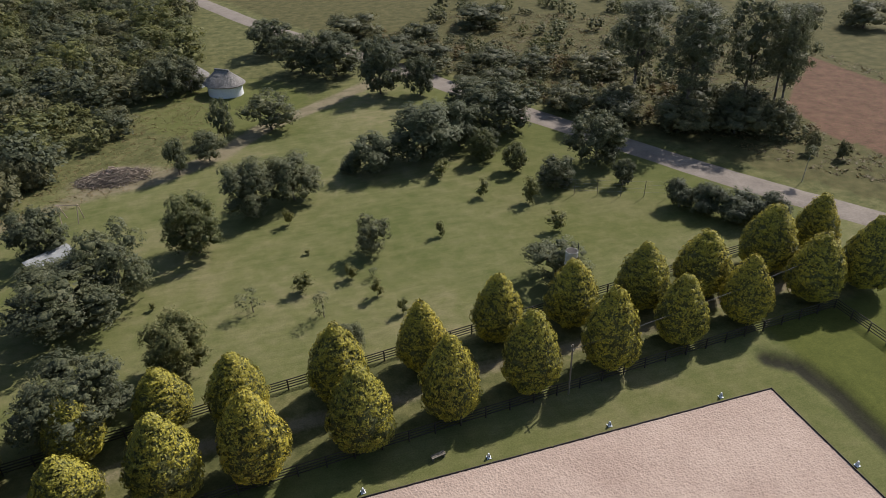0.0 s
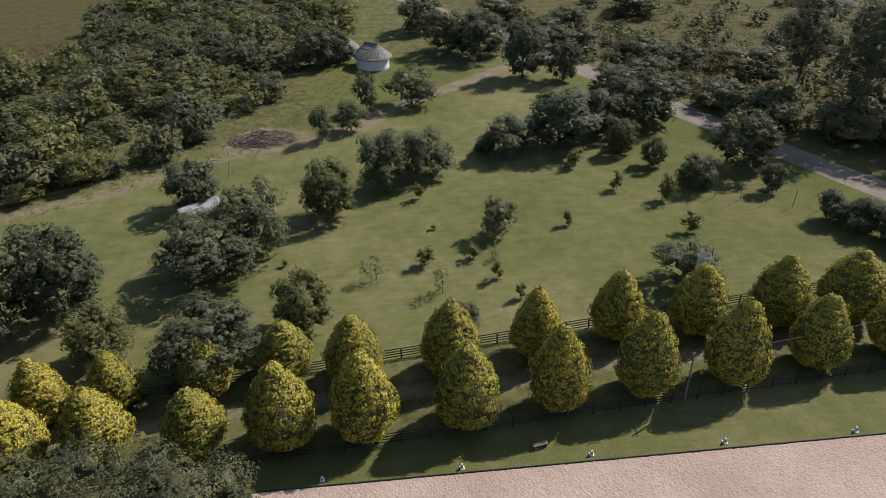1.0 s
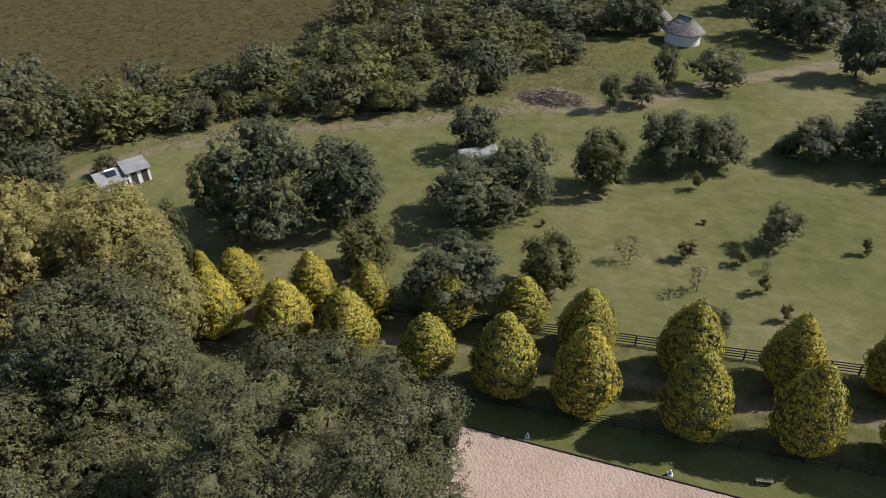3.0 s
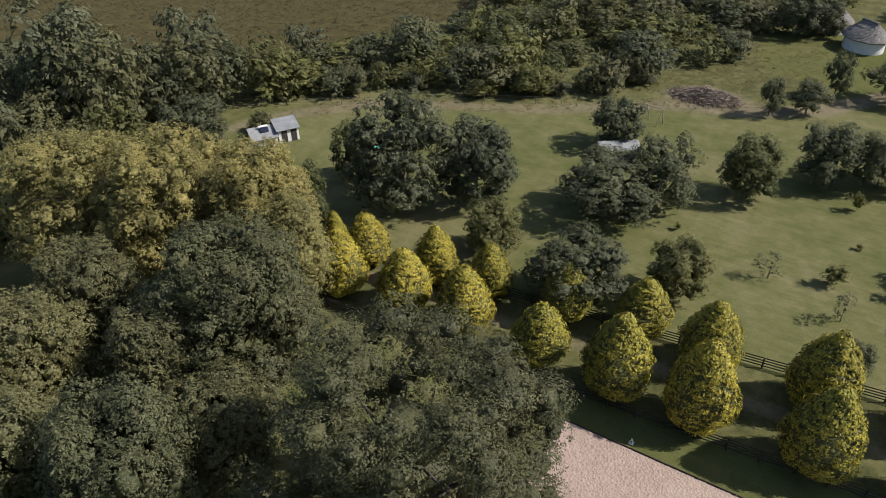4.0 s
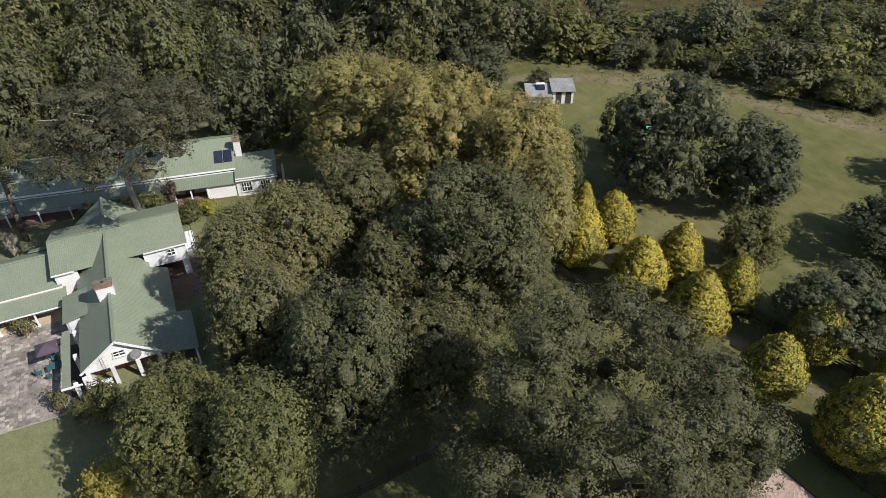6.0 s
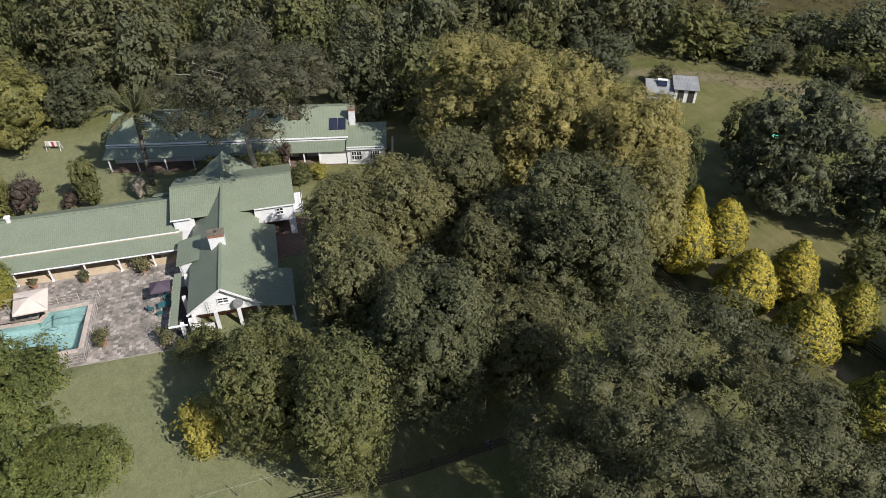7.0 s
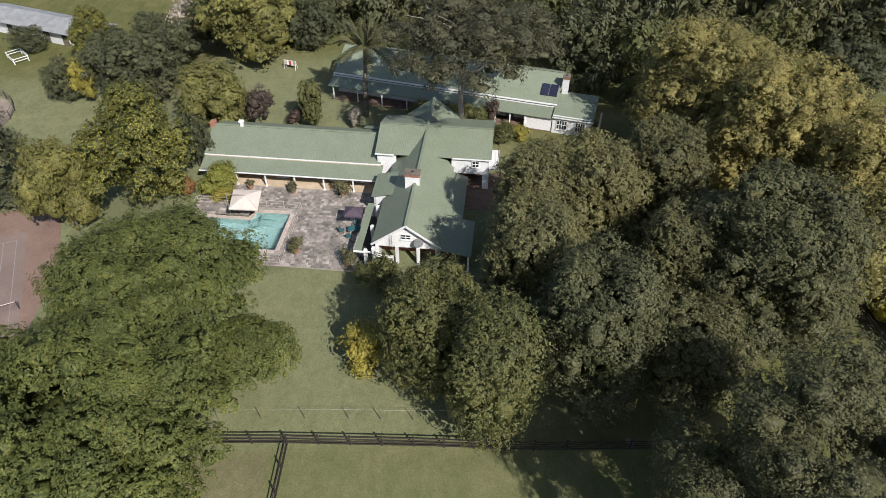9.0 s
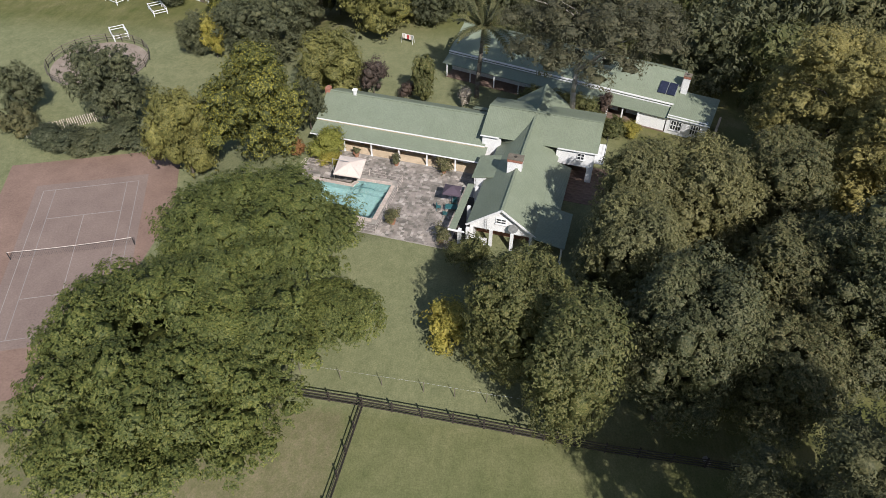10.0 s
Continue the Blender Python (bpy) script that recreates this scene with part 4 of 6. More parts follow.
plant("light2", 0, "", "leaf_tips", 5.0, 9.0, 0.5, 15000, 0.13, lumps=64, lump=0.2, single=True, near=0.6, coarse=True, core=0.62, bough=0.08)
for n, (kind, x, y, r, h) in enumerate(BACK):
    set_plant("light2" if kind == "light" else kind, n % 3 if kind == "dark" else 0, "garden_tree", LOOKS[kind][1], "tree", x, y, r, h)
YARD = [("yellow", -25.8, -46.0, 2.6, 4.8), ("mid", -35.6, -44.9, 2.4, 3.9), ("fresh", -52.9, -64.2, 2.3, 3.6), ("yellow", -51.2, -63.1, 1.6, 1.6), ("orange", -52.2, -67.5, 1.0, 2.2), ("column", -66.5, -54.3, 1.5, 7.2), ("pale", -65.8, -48.8, 1.0, 3.2), ("purple", -67.2, -56.6, 1.4, 2.3), ("purple", -67.7, -61.3, 2.1, 5.0), ("mid", -61.9, -29.4, 1.9, 2.2), ("yellow", -62.1, -27.3, 1.5, 1.9), ("mid", -66.0, -37.0, 1.9, 3.4), ("mid", -65.6, -34.4, 1.8, 3.6), ("mid", -64.4, -32.6, 1.7, 3.8), ("purple", -65.9, -30.6, 1.3, 3.6), ("olive", -63.0, -31.2, 1.3, 2.4), ("mid", -67.0, -40.0, 1.8, 3.0)]
for n, (kind, x, y, r, h) in enumerate(YARD):
    set_plant("olive_bush" if kind == "olive" else kind, 0, "garden_shrub", LOOKS[kind][1], "shrub", x, y, r, h)

# gums and scrub beyond the road
GUM = [(88.8, 76.4, 6.2, 21), (92, 63.5, 6.5, 22), (98, 70, 5.5, 22), (102.6, 61.6, 6.0, 23), (107.2, 57.0, 4.6, 22), (112, 64, 4.6, 20), (118.2, 119, 8.0, 12)]
for v in range(2):
    PROTO[("gum", v)] = (trunk_mesh(700 + v, 15, 0.28, 3.0, M["bark"], 8, 0.35), crown_mesh("crown", M["leaf_dark"], 705 + v, 4.8, 13, 9000, 0.14, lumps=44, lump=0.19, core=0.4, gaps=0.25, single=True, sprig=0.6, near=0.2), 4.8, 19, 6)
for n, (x, y, r, h) in enumerate(GUM):
    set_plant("gum", n % 2, "gum_tree", "tall thin-trunked gum tree beyond the road", "tree", x, y, r, h)
SCRUB = [(81.5, 69.5, 6.4, 5.0), (91, 62.0, 6.6, 6.0), (98.5, 57.2, 6.0, 5.5), (105, 55.0, 4.4, 6), (75.9, 79.0, 5.6, 4.6), (96, 66, 6.5, 7), (103, 62, 6, 7), (80.1, 104, 5.2, 4.0), (77.9, 84.5, 4.7, 3.6), (71.4, 110, 6.6, 4.6), (82.3, 148.3, 9.5, 6), (92.3, 97.3, 7.6, 5.6), (52.2, 125.5, 8.3, 5), (45.7, 150.5, 9.2, 6), (85, 76, 5.5, 5), (68, 98, 5.0, 4), (105.4, 45.9, 1.5, 3.6), (108, 41.7, 1.3, 3.2), (60, 122, 6, 4), (62, 138, 6, 5), (176, 106.7, 7.5, 7), (160, 112, 7, 7)]
for n, (x, y, r, h) in enumerate(SCRUB):
    set_plant("scrub", n % 3, "scrub_thicket", "grey-green thicket of wild scrub beyond the road", "bush", x, y, r, h)


def woods(name, label, region, spacing, size, mats, seed, keep_out=(), tall=1.0, leaves=1050, fine=0.058, core=0.5):
    """One joined wood of many crowns over a region of the plan."""
    rng = np.random.default_rng(seed)
    xs, ys = [p[0] for p in region], [p[1] for p in region]
    kinds = [crown_arrays(seed + 7 * i, 1.0, 1.7, leaves, fine, lumps=15, lump=0.24 + 0.02 * i, coarse=True, gaps=0.03, sprig=0.1, core=core, near=0.5, bough=0.15, heart=0.55, per=4, single=True) for i in range(6)]
    spots = []
    y = min(ys)
    while y < max(ys):
        x = min(xs)
        while x < max(xs):
            px, py = x + rng.uniform(-0.55, 0.55) * spacing, y + rng.uniform(-0.55, 0.55) * spacing
            if inside(region, px, py) and all(math.hypot(px - a, py - b) > c for a, b, c in keep_out):
                spots.append((px, py))
            x += spacing
        y += spacing * 0.87
    per = len(mats)
    made = [[[], [], 0] for _ in mats]
    for px, py in spots:
        k = int(rng.integers(per))
        v, q, t = kinds[int(rng.integers(6))]
        r = size * rng.choice((0.5, 0.7, 0.9, 1.0, 1.2, 1.45)) * rng.uniform(0.85, 1.15)
        a = rng.uniform(0, 6.28)
        w = v * np.array([r, r * rng.uniform(0.65, 1.0), r * rng.uniform(0.6, 1.05) * tall])
        w = np.stack([w[:, 0] * math.cos(a) - w[:, 1] * math.sin(a) + px, w[:, 0] * math.sin(a) + w[:, 1] * math.cos(a) + py, w[:, 2] - 0.15 * r + land(px, py)], 1)
        made[k][0].append(w)
        made[k][1] += (q + made[k][2]).tolist() + (t + made[k][2]).tolist()
        made[k][2] += len(w)
    root = thing(name, label, "woods", kind="stuff")
    for m, (vs, fs, _) in zip(mats, made):
        if vs:
            tagged(part("thicket", mesh_of("thicket", np.vstack(vs).tolist(), fs, M[m]), root), kind="stuff")


WOOD_NORTH = [(-84, 48), (-82, 60), (-75, 74), (-67, 92), (-65, 111), (-63, 140), (-58, 240), (-10, 240), (2, 204), (4, 140), (-2, 124), (-8, 112), (-8, 96), (-18, 87), (-22, 76), (-27, 69), (-33, 63), (-46, 58.5), (-60, 51.5), (-70, 42), (-78, 36)]
WOOD_WEST = [(-146, -14), (-122, 6), (-107, 18), (-92, 36), (-84, 48), (-78, 36), (-80, 19), (-76, 4), (-70, -12), (-82, -24), (-84, -40), (-90, -52), (-96, -66), (-150, -80)]
woods("bush_wood", "dense wild bush beyond the track", WOOD_NORTH, 6.2, 4.8, ("leaf_mid", "leaf_dark", "leaf_scrub", "leaf_grove", "leaf_scrub", "leaf_dark", "leaf_mid", "leaf_olive"), 21, (), 0.85)
woods("tall_wood", "tall dark wood behind the house", WOOD_WEST, 6.5, 6.0, ("leaf_mid", "leaf_dark", "leaf_grove"), 22, [(-64, 24, 14)], 1.4, 1900, 0.05, 0.36)
woods("far_scrub", "grey scrub on the far side of the road", [(48, 134), (57, 113), (66, 94), (76, 75), (84, 60), (111, 49), (117, 68), (102, 86), (92, 102), (80, 118), (66, 140), (54, 160)], 4.8, 2.2, ("leaf_scrub", "leaf_grey", "leaf_meadow"), 23, leaves=420, fine=0.07)
set_plant("dark", 1, "dark_tree", "dark evergreen tree beside the thatched hut", "tree", -1.5, 117, 5.0, 8.5)


def grass_field(name, label, region, count, size, mat, seed):
    """Loose tussocks over a field, as one sheet of blades."""
    rng = np.random.default_rng(seed)
    xs, ys = [p[0] for p in region], [p[1] for p in region]
    pts = []
    while len(pts) < count:
        x, y = rng.uniform(min(xs), max(xs)), rng.uniform(min(ys), max(ys))
        if inside(region, x, y) and not inside(RED_SOIL, x, y):
            pts.append((x, y, land(x, y) + 0.05))
    p = np.repeat(np.array(pts), 5, 0)
    p = p + rng.normal(size=p.shape) * np.array([size, size, 0.06])
    out = sphere_points(rng, len(p)) * np.array([1, 1, 0.3])
    v, f = leaf_quads(rng, p, out, size * 0.8, 0.4, 0.45, 1.6, True)
    thing(name, label, "grass", kind="stuff", data=mesh_of(name, v.tolist(), f.tolist(), M[mat]))


grass_field("hill_grass", "brown tussock grass on the hillside", [(-190, -40), (-150, -14), (-126, 10), (-110, 23), (-95, 41), (-86, 59), (-78, 75), (-70, 93), (-68, 112), (-67, 150), (-110, 150), (-190, 90)], 10000, 0.32, "leaf_straw", 31)
grass_field("meadow_grass", "rough yellow-green meadow grass beyond the road", [(62, 116), (90, 60), (102, 38), (118, 20), (150, 60), (150, 130), (80, 170)], 5000, 0.4, "leaf_meadow", 32)
grass_field("verge_grass", "long uneven grass along the track and wood", [(-70, 33), (-46, 50), (-30, 58), (-20, 64), (0, 74), (12, 90), (8, 130), (-4, 120), (-12, 95), (-24, 76), (-46, 58), (-66, 46)], 2600, 0.17, "leaf_meadow", 33)

# bushes along the court, the picket fence and the shed
for n, (kind, name, label, x, y, r, h) in enumerate([
        ("hedge", "hedge_bush", "dense clipped bush beside the tennis court", -53.8, -100.1, 3.3, 3.0), ("hedge", "hedge_bush", "dense clipped bush beside the tennis court", -54.6, -92.1, 3.6, 3.2),
        ("hedge", "hedge_bush", "dense clipped bush beside the tennis court", -53.9, -96.4, 2.9, 2.6), ("scrub", "hedge_bush", "grey-green bush beside the tennis court", -56.0, -106.8, 3.0, 4.0),
        ("hedge", "hedge_bush", "wild bush growing against the shed", -61.2, 20.4, 2.4, 3.2), ("scrub", "hedge_bush", "wild bush growing against the shed", -66.5, 29.2, 2.6, 3.4)]):
    set_plant(kind, n % 3, name, label, "bush", x, y, r, h)

woods("meadow_scrub", "scattered grey bushes over the meadow", [(58, 152), (72, 122), (84, 106), (104, 88), (122, 78), (150, 92), (168, 128), (150, 170), (90, 190)], 9.5, 2.5, ("leaf_scrub", "leaf_grey", "leaf_mid"), 24, leaves=380, fine=0.07)
set_plant("dark", 2, "dark_tree", "dark evergreen tree beside the thatched hut", "tree", 3.6, 119.0, 4.2, 7.6)
sap = thing("roadside_sapling", "leaning sapling with a small grey crown by the road", "tree", pose(95.9, 37.1, 0, 0, 6, 20))
part("trunk", tube("trunk", (0, 0, -0.1), (0, 0, 4.6), 0.07, 0.04, M["pale_bark"]), sap)
part("crown", crown_mesh("crown", M["leaf_grey"], 812, 1.1, 1.9, 500, 0.12, lumps=6, coarse=True, core=0.4, single=True), sap, at=pose(0, 0, 4.0))

# bright low bushes along the edge of the wild bush
for n, (x, y, r, h) in enumerate([(-54, 55.5, 2.9, 3.2), (-42.5, 59.6, 3.4, 2.8), (-35, 64.0, 4.2, 5.4), (-31.5, 66.0, 2.6, 2.4), (-22, 78, 3.8, 5.6), (-63, 49, 3.2, 4.6)]):
    set_plant("olive" if n in (1, 2) else "scrub", 0, "edge_bush", "bright green bush at the edge of the wild bush", "bush", x, y, r, h)


# ---- riding arena ----
def build_arena():
    nx, ny = 240, 80
    rng = np.random.default_rng(5)
    z = rng.normal(size=(ny + 1, nx + 1)) * 0.011
    for _ in range(1500):
        i, j = int(rng.integers(nx)), int(rng.integers(ny))
        z[j, i] -= rng.uniform(0.02, 0.045)
    verts = [(60 * i / nx, -20 * j / ny, 0.07 + float(z[j, i])) for j in range(ny + 1) for i in range(nx + 1)]
    faces = [(j * (nx + 1) + i, (j + 1) * (nx + 1) + i, (j + 1) * (nx + 1) + i + 1, j * (nx + 1) + i + 1) for j in range(ny) for i in range(nx)]
    me = mesh_of("arena_sand", verts, faces, M["sand"])
    me.polygons.foreach_set("use_smooth", [True] * len(me.polygons))
    arena = thing("arena_floor", "pinkish raked riding arena sand with hoof prints", "arena", kind="structure", data=me)
    board = box("edge_board", (2.96, 0.07, 0.2), M["timber"], 0.01)
    for i in range(20):
        part("edge_board", board, arena, at=pose(1.5 + 3 * i, 0.05, 0.1, 0, 0, random.uniform(-0.4, 0.4)))
        part("edge_board", board, arena, at=pose(1.5 + 3 * i, -20.05, 0.1, 0, 0, random.uniform(-0.4, 0.4)))
    for i in range(7):
        for x in (-0.05, 60.05):
            part("edge_board", board, arena, at=pose(x, -1.4 - 2.86 * i, 0.1, 0, 0, 90 + random.uniform(-0.4, 0.4)))


def marker_mesh():
    bm = bmesh.new()
    r = bmesh.ops.create_cone(bm, cap_ends=True, segments=4, radius1=0.30, radius2=0.13, depth=0.75)
    bmesh.ops.translate(bm, verts=r["verts"], vec=(0, 0, 0.40))
    bmesh.ops.rotate(bm, verts=r["verts"], matrix=Matrix.Rotation(radians(45), 3, "Z"))
    bmesh.ops.bevel(bm, geom=list(bm.edges), offset=0.015, segments=1, affect="EDGES")
    return from_bm("cone", bm, M["white"])


build_arena()
cone, cone_base, bar = marker_mesh(), box("base", (0.62, 0.62, 0.06), M["white"], 0.01), box("letter_bar", (0.16, 0.012, 0.2), M["black"])
for x, y, turn in [(6, 0.7, 0), (18.3, 0.65, 3), (30, 0.8, -4), (42.3, 0.8, 2), (54.6, 0.7, 0), (60.6, -10.4, 90), (6, -20.7, 180), (30, -20.7, 180), (54, -20.7, 180)]:
    mk = thing("arena_marker", "white tapered arena marker standing at the sand's edge", "marker", pose(x, y, 0.02, 0, 0, turn) @ Matrix.Scale(0.7, 4), "markers round the arena")
    part("cone", cone, mk)
    part("base", cone_base, mk, at=pose(0, 0, 0.03))
    part("letter_bar", bar, mk, "black painted letter panel", at=pose(0, -0.165, 0.42, -13))


# ---- fences ----
def rail_fence(points, label, spacing=2.6, height=1.35, rails=4, mat="timber", name="rail_fence"):
    fence = thing(name, label, "fence", pose(points[0][0], points[0][1], 0))
    post = tube("post", (0, 0, -0.1), (0, 0, height), 0.085, 0.075, M[mat], 8)
    base = Vector((points[0][0], points[0][1], 0))
    spots = []
    for (ax, ay), (bx, by) in zip(points, points[1:]):
        k = max(1, round(math.hypot(bx - ax, by - ay) / spacing))
        spots += [(ax + (bx - ax) * i / k, ay + (by - ay) * i / k) for i in range(k)]
    spots.append(points[-1])
    rail = box("rail", (1.0, 0.05, 0.12), M[mat], 0.008)
    for x, y in spots:
        part("post", post, fence, at=Matrix.Translation(Vector((x, y, land(x, y))) - base) @ pose(0, 0, 0, random.uniform(-1, 1), random.uniform(-1, 1), random.uniform(0, 90)))
    for (ax, ay), (bx, by) in zip(spots, spots[1:]):
        d = math.hypot(bx - ax, by - ay)
        for r in range(rails):
            z = height * (0.2 + 0.74 * r / max(1, rails - 1)) + random.uniform(-0.02, 0.02)
            m = pose((ax + bx) / 2 - base.x, (ay + by) / 2 - base.y, z + land((ax + bx) / 2, (ay + by) / 2), 0, random.uniform(-0.5, 0.5), math.degrees(math.atan2(by - ay, bx - ax)))
            part("rail", rail, fence, at=m @ Matrix.Translation((0, 0.09, 0)) @ Matrix.Diagonal((d + 0.1, 1, 1, 1)))
    return fence


rail_fence([(-36, 10.1), (84, 23.9)], "dark creosoted post and rail fence behind the conifers")
rail_fence([(-34, 0.7), (76, 8.9), (76.3, 1.8), (76.8, -24)], "dark creosoted post and rail fence between conifers and arena")
rail_fence([(-16.1, -22), (-16.5, -32.3), (-17.4, -42), (-18.2, -52.3), (-18.5, -58), (-13.6, -82), (-12.5, -92)], "dark creosoted paddock fence below the house lawn", height=1.3, rails=4)
rail_fence([(-18.1, -52.3), (-11.5, -52.8), (2, -53.9)], "dark creosoted fence dividing the paddocks", height=1.25, rails=3)


def wire_fence(points, label, spacing, height, wires, mat="post", radius=0.05):
    fence = thing("wire_fence", label, "fence", pose(points[0][0], points[0][1], 0))
    base = Vector((points[0][0], points[0][1], 0))
    spots = []
    for (ax, ay), (bx, by) in zip(points, points[1:]):
        k = max(1, round(math.hypot(bx - ax, by - ay) / spacing))
        spots += [(ax + (bx - ax) * i / k, ay + (by - ay) * i / k) for i in range(k)]
    spots.append(points[-1])
    post = tube("post", (0, 0, -0.1), (0, 0, height), radius, radius * 0.9, M[mat], 7)
    wire = tube("wire", (-0.5, 0, 0), (0.5, 0, 0), 0.007, 0.007, M["steel"], 4)
    for x, y in spots:
        part("post", post, fence, at=Matrix.Translation(Vector((x, y, land(x, y))) - base) @ pose(0, 0, 0, random.uniform(-2, 2), random.uniform(-2, 2), 0))
    for (ax, ay), (bx, by) in zip(spots, spots[1:]):
        for k in range(wires):
            m = pose((ax + bx) / 2 - base.x, (ay + by) / 2 - base.y, height * (0.96 - 0.66 * k / max(1, wires - 1)), 0, 0, math.degrees(math.atan2(by - ay, bx - ax)))
            part("wire", wire, fence, at=m @ Matrix.Diagonal((math.hypot(bx - ax, by - ay), 1, 1, 1)))


wire_fence([(-21.0, -62), (-20.3, -47.4), (-19.9, -42), (-19.6, -36)], "light wire fence across the house lawn", 3.4, 1.35, 1, radius=0.035)
wire_fence([(56, 49.5), (60.6, 45.3), (67, 42.4), (73.4, 39.6)], "wire fence with timber posts beside the road", 3.6, 2.7, 4)
wire_fence([(-78, 34), (-62, 44), (-45, 55.5), (-29, 62.5)], "wire fence along the earth track", 4.5, 1.3, 2)

# ---- telephone pole, tank, bench ----
pole = thing("service_pole", "slim timber service pole among the conifers", "pole", pose(40.5, 5.95, 0))
part("shaft", tube("shaft", (0, 0, -0.2), (0, 0, 6.4), 0.10, 0.08, M["post"]), pole)
part("cross_arm", box("cross_arm", (0.9, 0.08, 0.09), M["post"], 0.01), pole, at=pose(0, 0, 5.9, 0, 0, 80))
cv = bpy.data.curves.new("service_cable", "CURVE")
cv.dimensions, cv.bevel_depth = "3D", 0.022
sp = cv.splines.new("POLY")
sp.points.add(20)
for i in range(21):
    s = i / 20
    sp.points[i].co = (40.5 + 36 * s, 5.95 + 6 * s, 5.85 - 0.4 * 4 * s * (1 - s), 1)
cv.materials.append(M["black"])
thing("service_cable", "black service cable hung along the avenue", "cable", data=cv)
tank = thing("water_tank", "tall pale grey cylindrical water tank beside a tree", "tank", pose(47.95, 21.3, 0))
bm = bmesh.new()
tube_into(bm, (0, 0, 0), (0, 0, 6.5), 0.74, 0.72, 28)
for z in (1.6, 3.2, 4.8):
    tube_into(bm, (0, 0, z - 0.05), (0, 0, z + 0.05), 0.78, 0.78, 28)
part("drum", from_bm("drum", bm, M["concrete"]), tank)
part("opening", tube("opening", (0, 0, 6.501), (0, 0, 6.515), 0.68, 0.68, M["shade"], 28), tank, "dark opening at the top")
part("pipe", tube("pipe", (0.86, 0.1, 0), (0.86, 0.1, 7.3), 0.05, 0.05, M["black"]), tank)
bench = thing("garden_bench", "weathered timber bench on the verge", "bench", pose(25.6, 2.2, 0, 0, 0, 12))
for y in (-0.16, 0, 0.16):
    part("slat", box("slat", (1.4, 0.13, 0.04), M["post"], 0.008), bench, at=pose(0, y, 0.46))
for x in (-0.55, 0.55):
    part("leg", box("leg", (0.08, 0.42, 0.46), M["post"], 0.01), bench, at=pose(x, 0, 0.23))


# ---- buildings ----
def sheet_mesh(a, b, c, d, mat="roof", pitch=0.2, amp=0.0055, thick=0.06):
    """Corrugated sheeting: a, b along the eave, c, d along the top (c above b)."""
    a, b, c, d = map(Vector, (a, b, c, d))
    n = max(4, int((b - a).length / pitch) * 4)
    nr = (b - a).cross(d - a).normalized()
    if nr.z < 0:
        nr = -nr
    verts, faces = [], []
    for i in range(n + 1):
        s = i / n
        o = nr * (amp * math.cos(2 * math.pi * i / 4))
        verts += [a.lerp(b, s) + o, d.lerp(c, s) + o, a.lerp(b, s) - nr * thick, d.lerp(c, s) - nr * thick]
    for i in range(n):
        k = 4 * i
        faces += [(k, k + 4, k + 5, k + 1), (k + 2, k + 3, k + 7, k + 6), (k, k + 2, k + 6, k + 4), (k + 1, k + 5, k + 7, k + 3)]
    faces += [(0, 1, 3, 2), (4 * n, 4 * n + 2, 4 * n + 3, 4 * n + 1)]
    return mesh_of("roof_sheet", [tuple(v) for v in verts], faces, M[mat])


def prism(pts, y0, y1, mat, axis="y"):
    """A wall cut to a gable outline: points (s, z), from y0 to y1."""
    n = len(pts)
    put = (lambda s, z, y: (s, y, z)) if axis == "y" else (lambda s, z, y: (y, s, z))
    verts = [put(s, z, y0) for s, z in pts] + [put(s, z, y1) for s, z in pts]
    faces = [tuple(range(n)), tuple(range(2 * n - 1, n - 1, -1))] + [(i, i + n, (i + 1) % n + n, (i + 1) % n) for i in range(n)]
    bm = bmesh.new()
    vs = [bm.verts.new(v) for v in verts]
    for f in faces:
        bm.faces.new([vs[i] for i in f])
    bmesh.ops.recalc_face_normals(bm, faces=bm.faces)
    return from_bm("gable_wall", bm, M[mat])


def bx(name, parent, x0, x1, y0, y1, z0, z1, mat, label="", bevel=0.0):
    return part(name, box(name, (x1 - x0, y1 - y0, z1 - z0), M[mat], bevel), parent, label, at=pose((x0 + x1) / 2, (y0 + y1) / 2, (z0 + z1) / 2))


def window(parent, x, y, z, w, h, face=-1, axis="y", panes=2):
    """A framed window set proud of a wall that faces along -y (or +x)."""
    turn = 0 if axis == "y" else 90
    win = part("window", box("window", (w, 0.05, h), M["glass"]), parent, "dark glazed window", at=pose(x, y, z, 0, 0, turn))
    bar_v, bar_h = box("frame", (0.07, 0.10, h + 0.08), M["white"], 0.008), box("frame", (w + 0.08, 0.10, 0.07), M["white"], 0.008)
    for i in range(panes + 1):
        part("frame", bar_v, win, at=pose(-w / 2 + w * i / panes, face * 0.02, 0))
    for k in (-1, 0, 1):
        part("frame", bar_h, win, at=pose(0, face * 0.021, k * h / 2))
    part("sill", box("sill", (w + 0.2, 0.16, 0.06), M["white"], 0.01), win, at=pose(0, face * 0.07, -h / 2 - 0.07))
    return win


def chimney(parent, x, y, z0, z1, w, d):
    st = bx("chimney", parent, x - w / 2, x + w / 2, y - d / 2, y + d / 2, z0, z1, "white", "white plastered chimney with a brick crown", 0.02)
    part("brick_band", box("brick_band", (w + 0.10, d + 0.10, 0.32), M["brick"], 0.02), st, at=pose(0, 0, (z1 - z0) / 2 + 0.16))
    part("cap", box("cap", (w + 0.16, d + 0.16, 0.07), M["post"], 0.01), st, at=pose(0, 0, (z1 - z0) / 2 + 0.36))
    part("flue", tube("flue", (0, 0, 0), (0, 0, 0.08), 0.16, 0.16, M["shade"], 12), st, at=pose(0, 0, (z1 - z0) / 2 + 0.38))


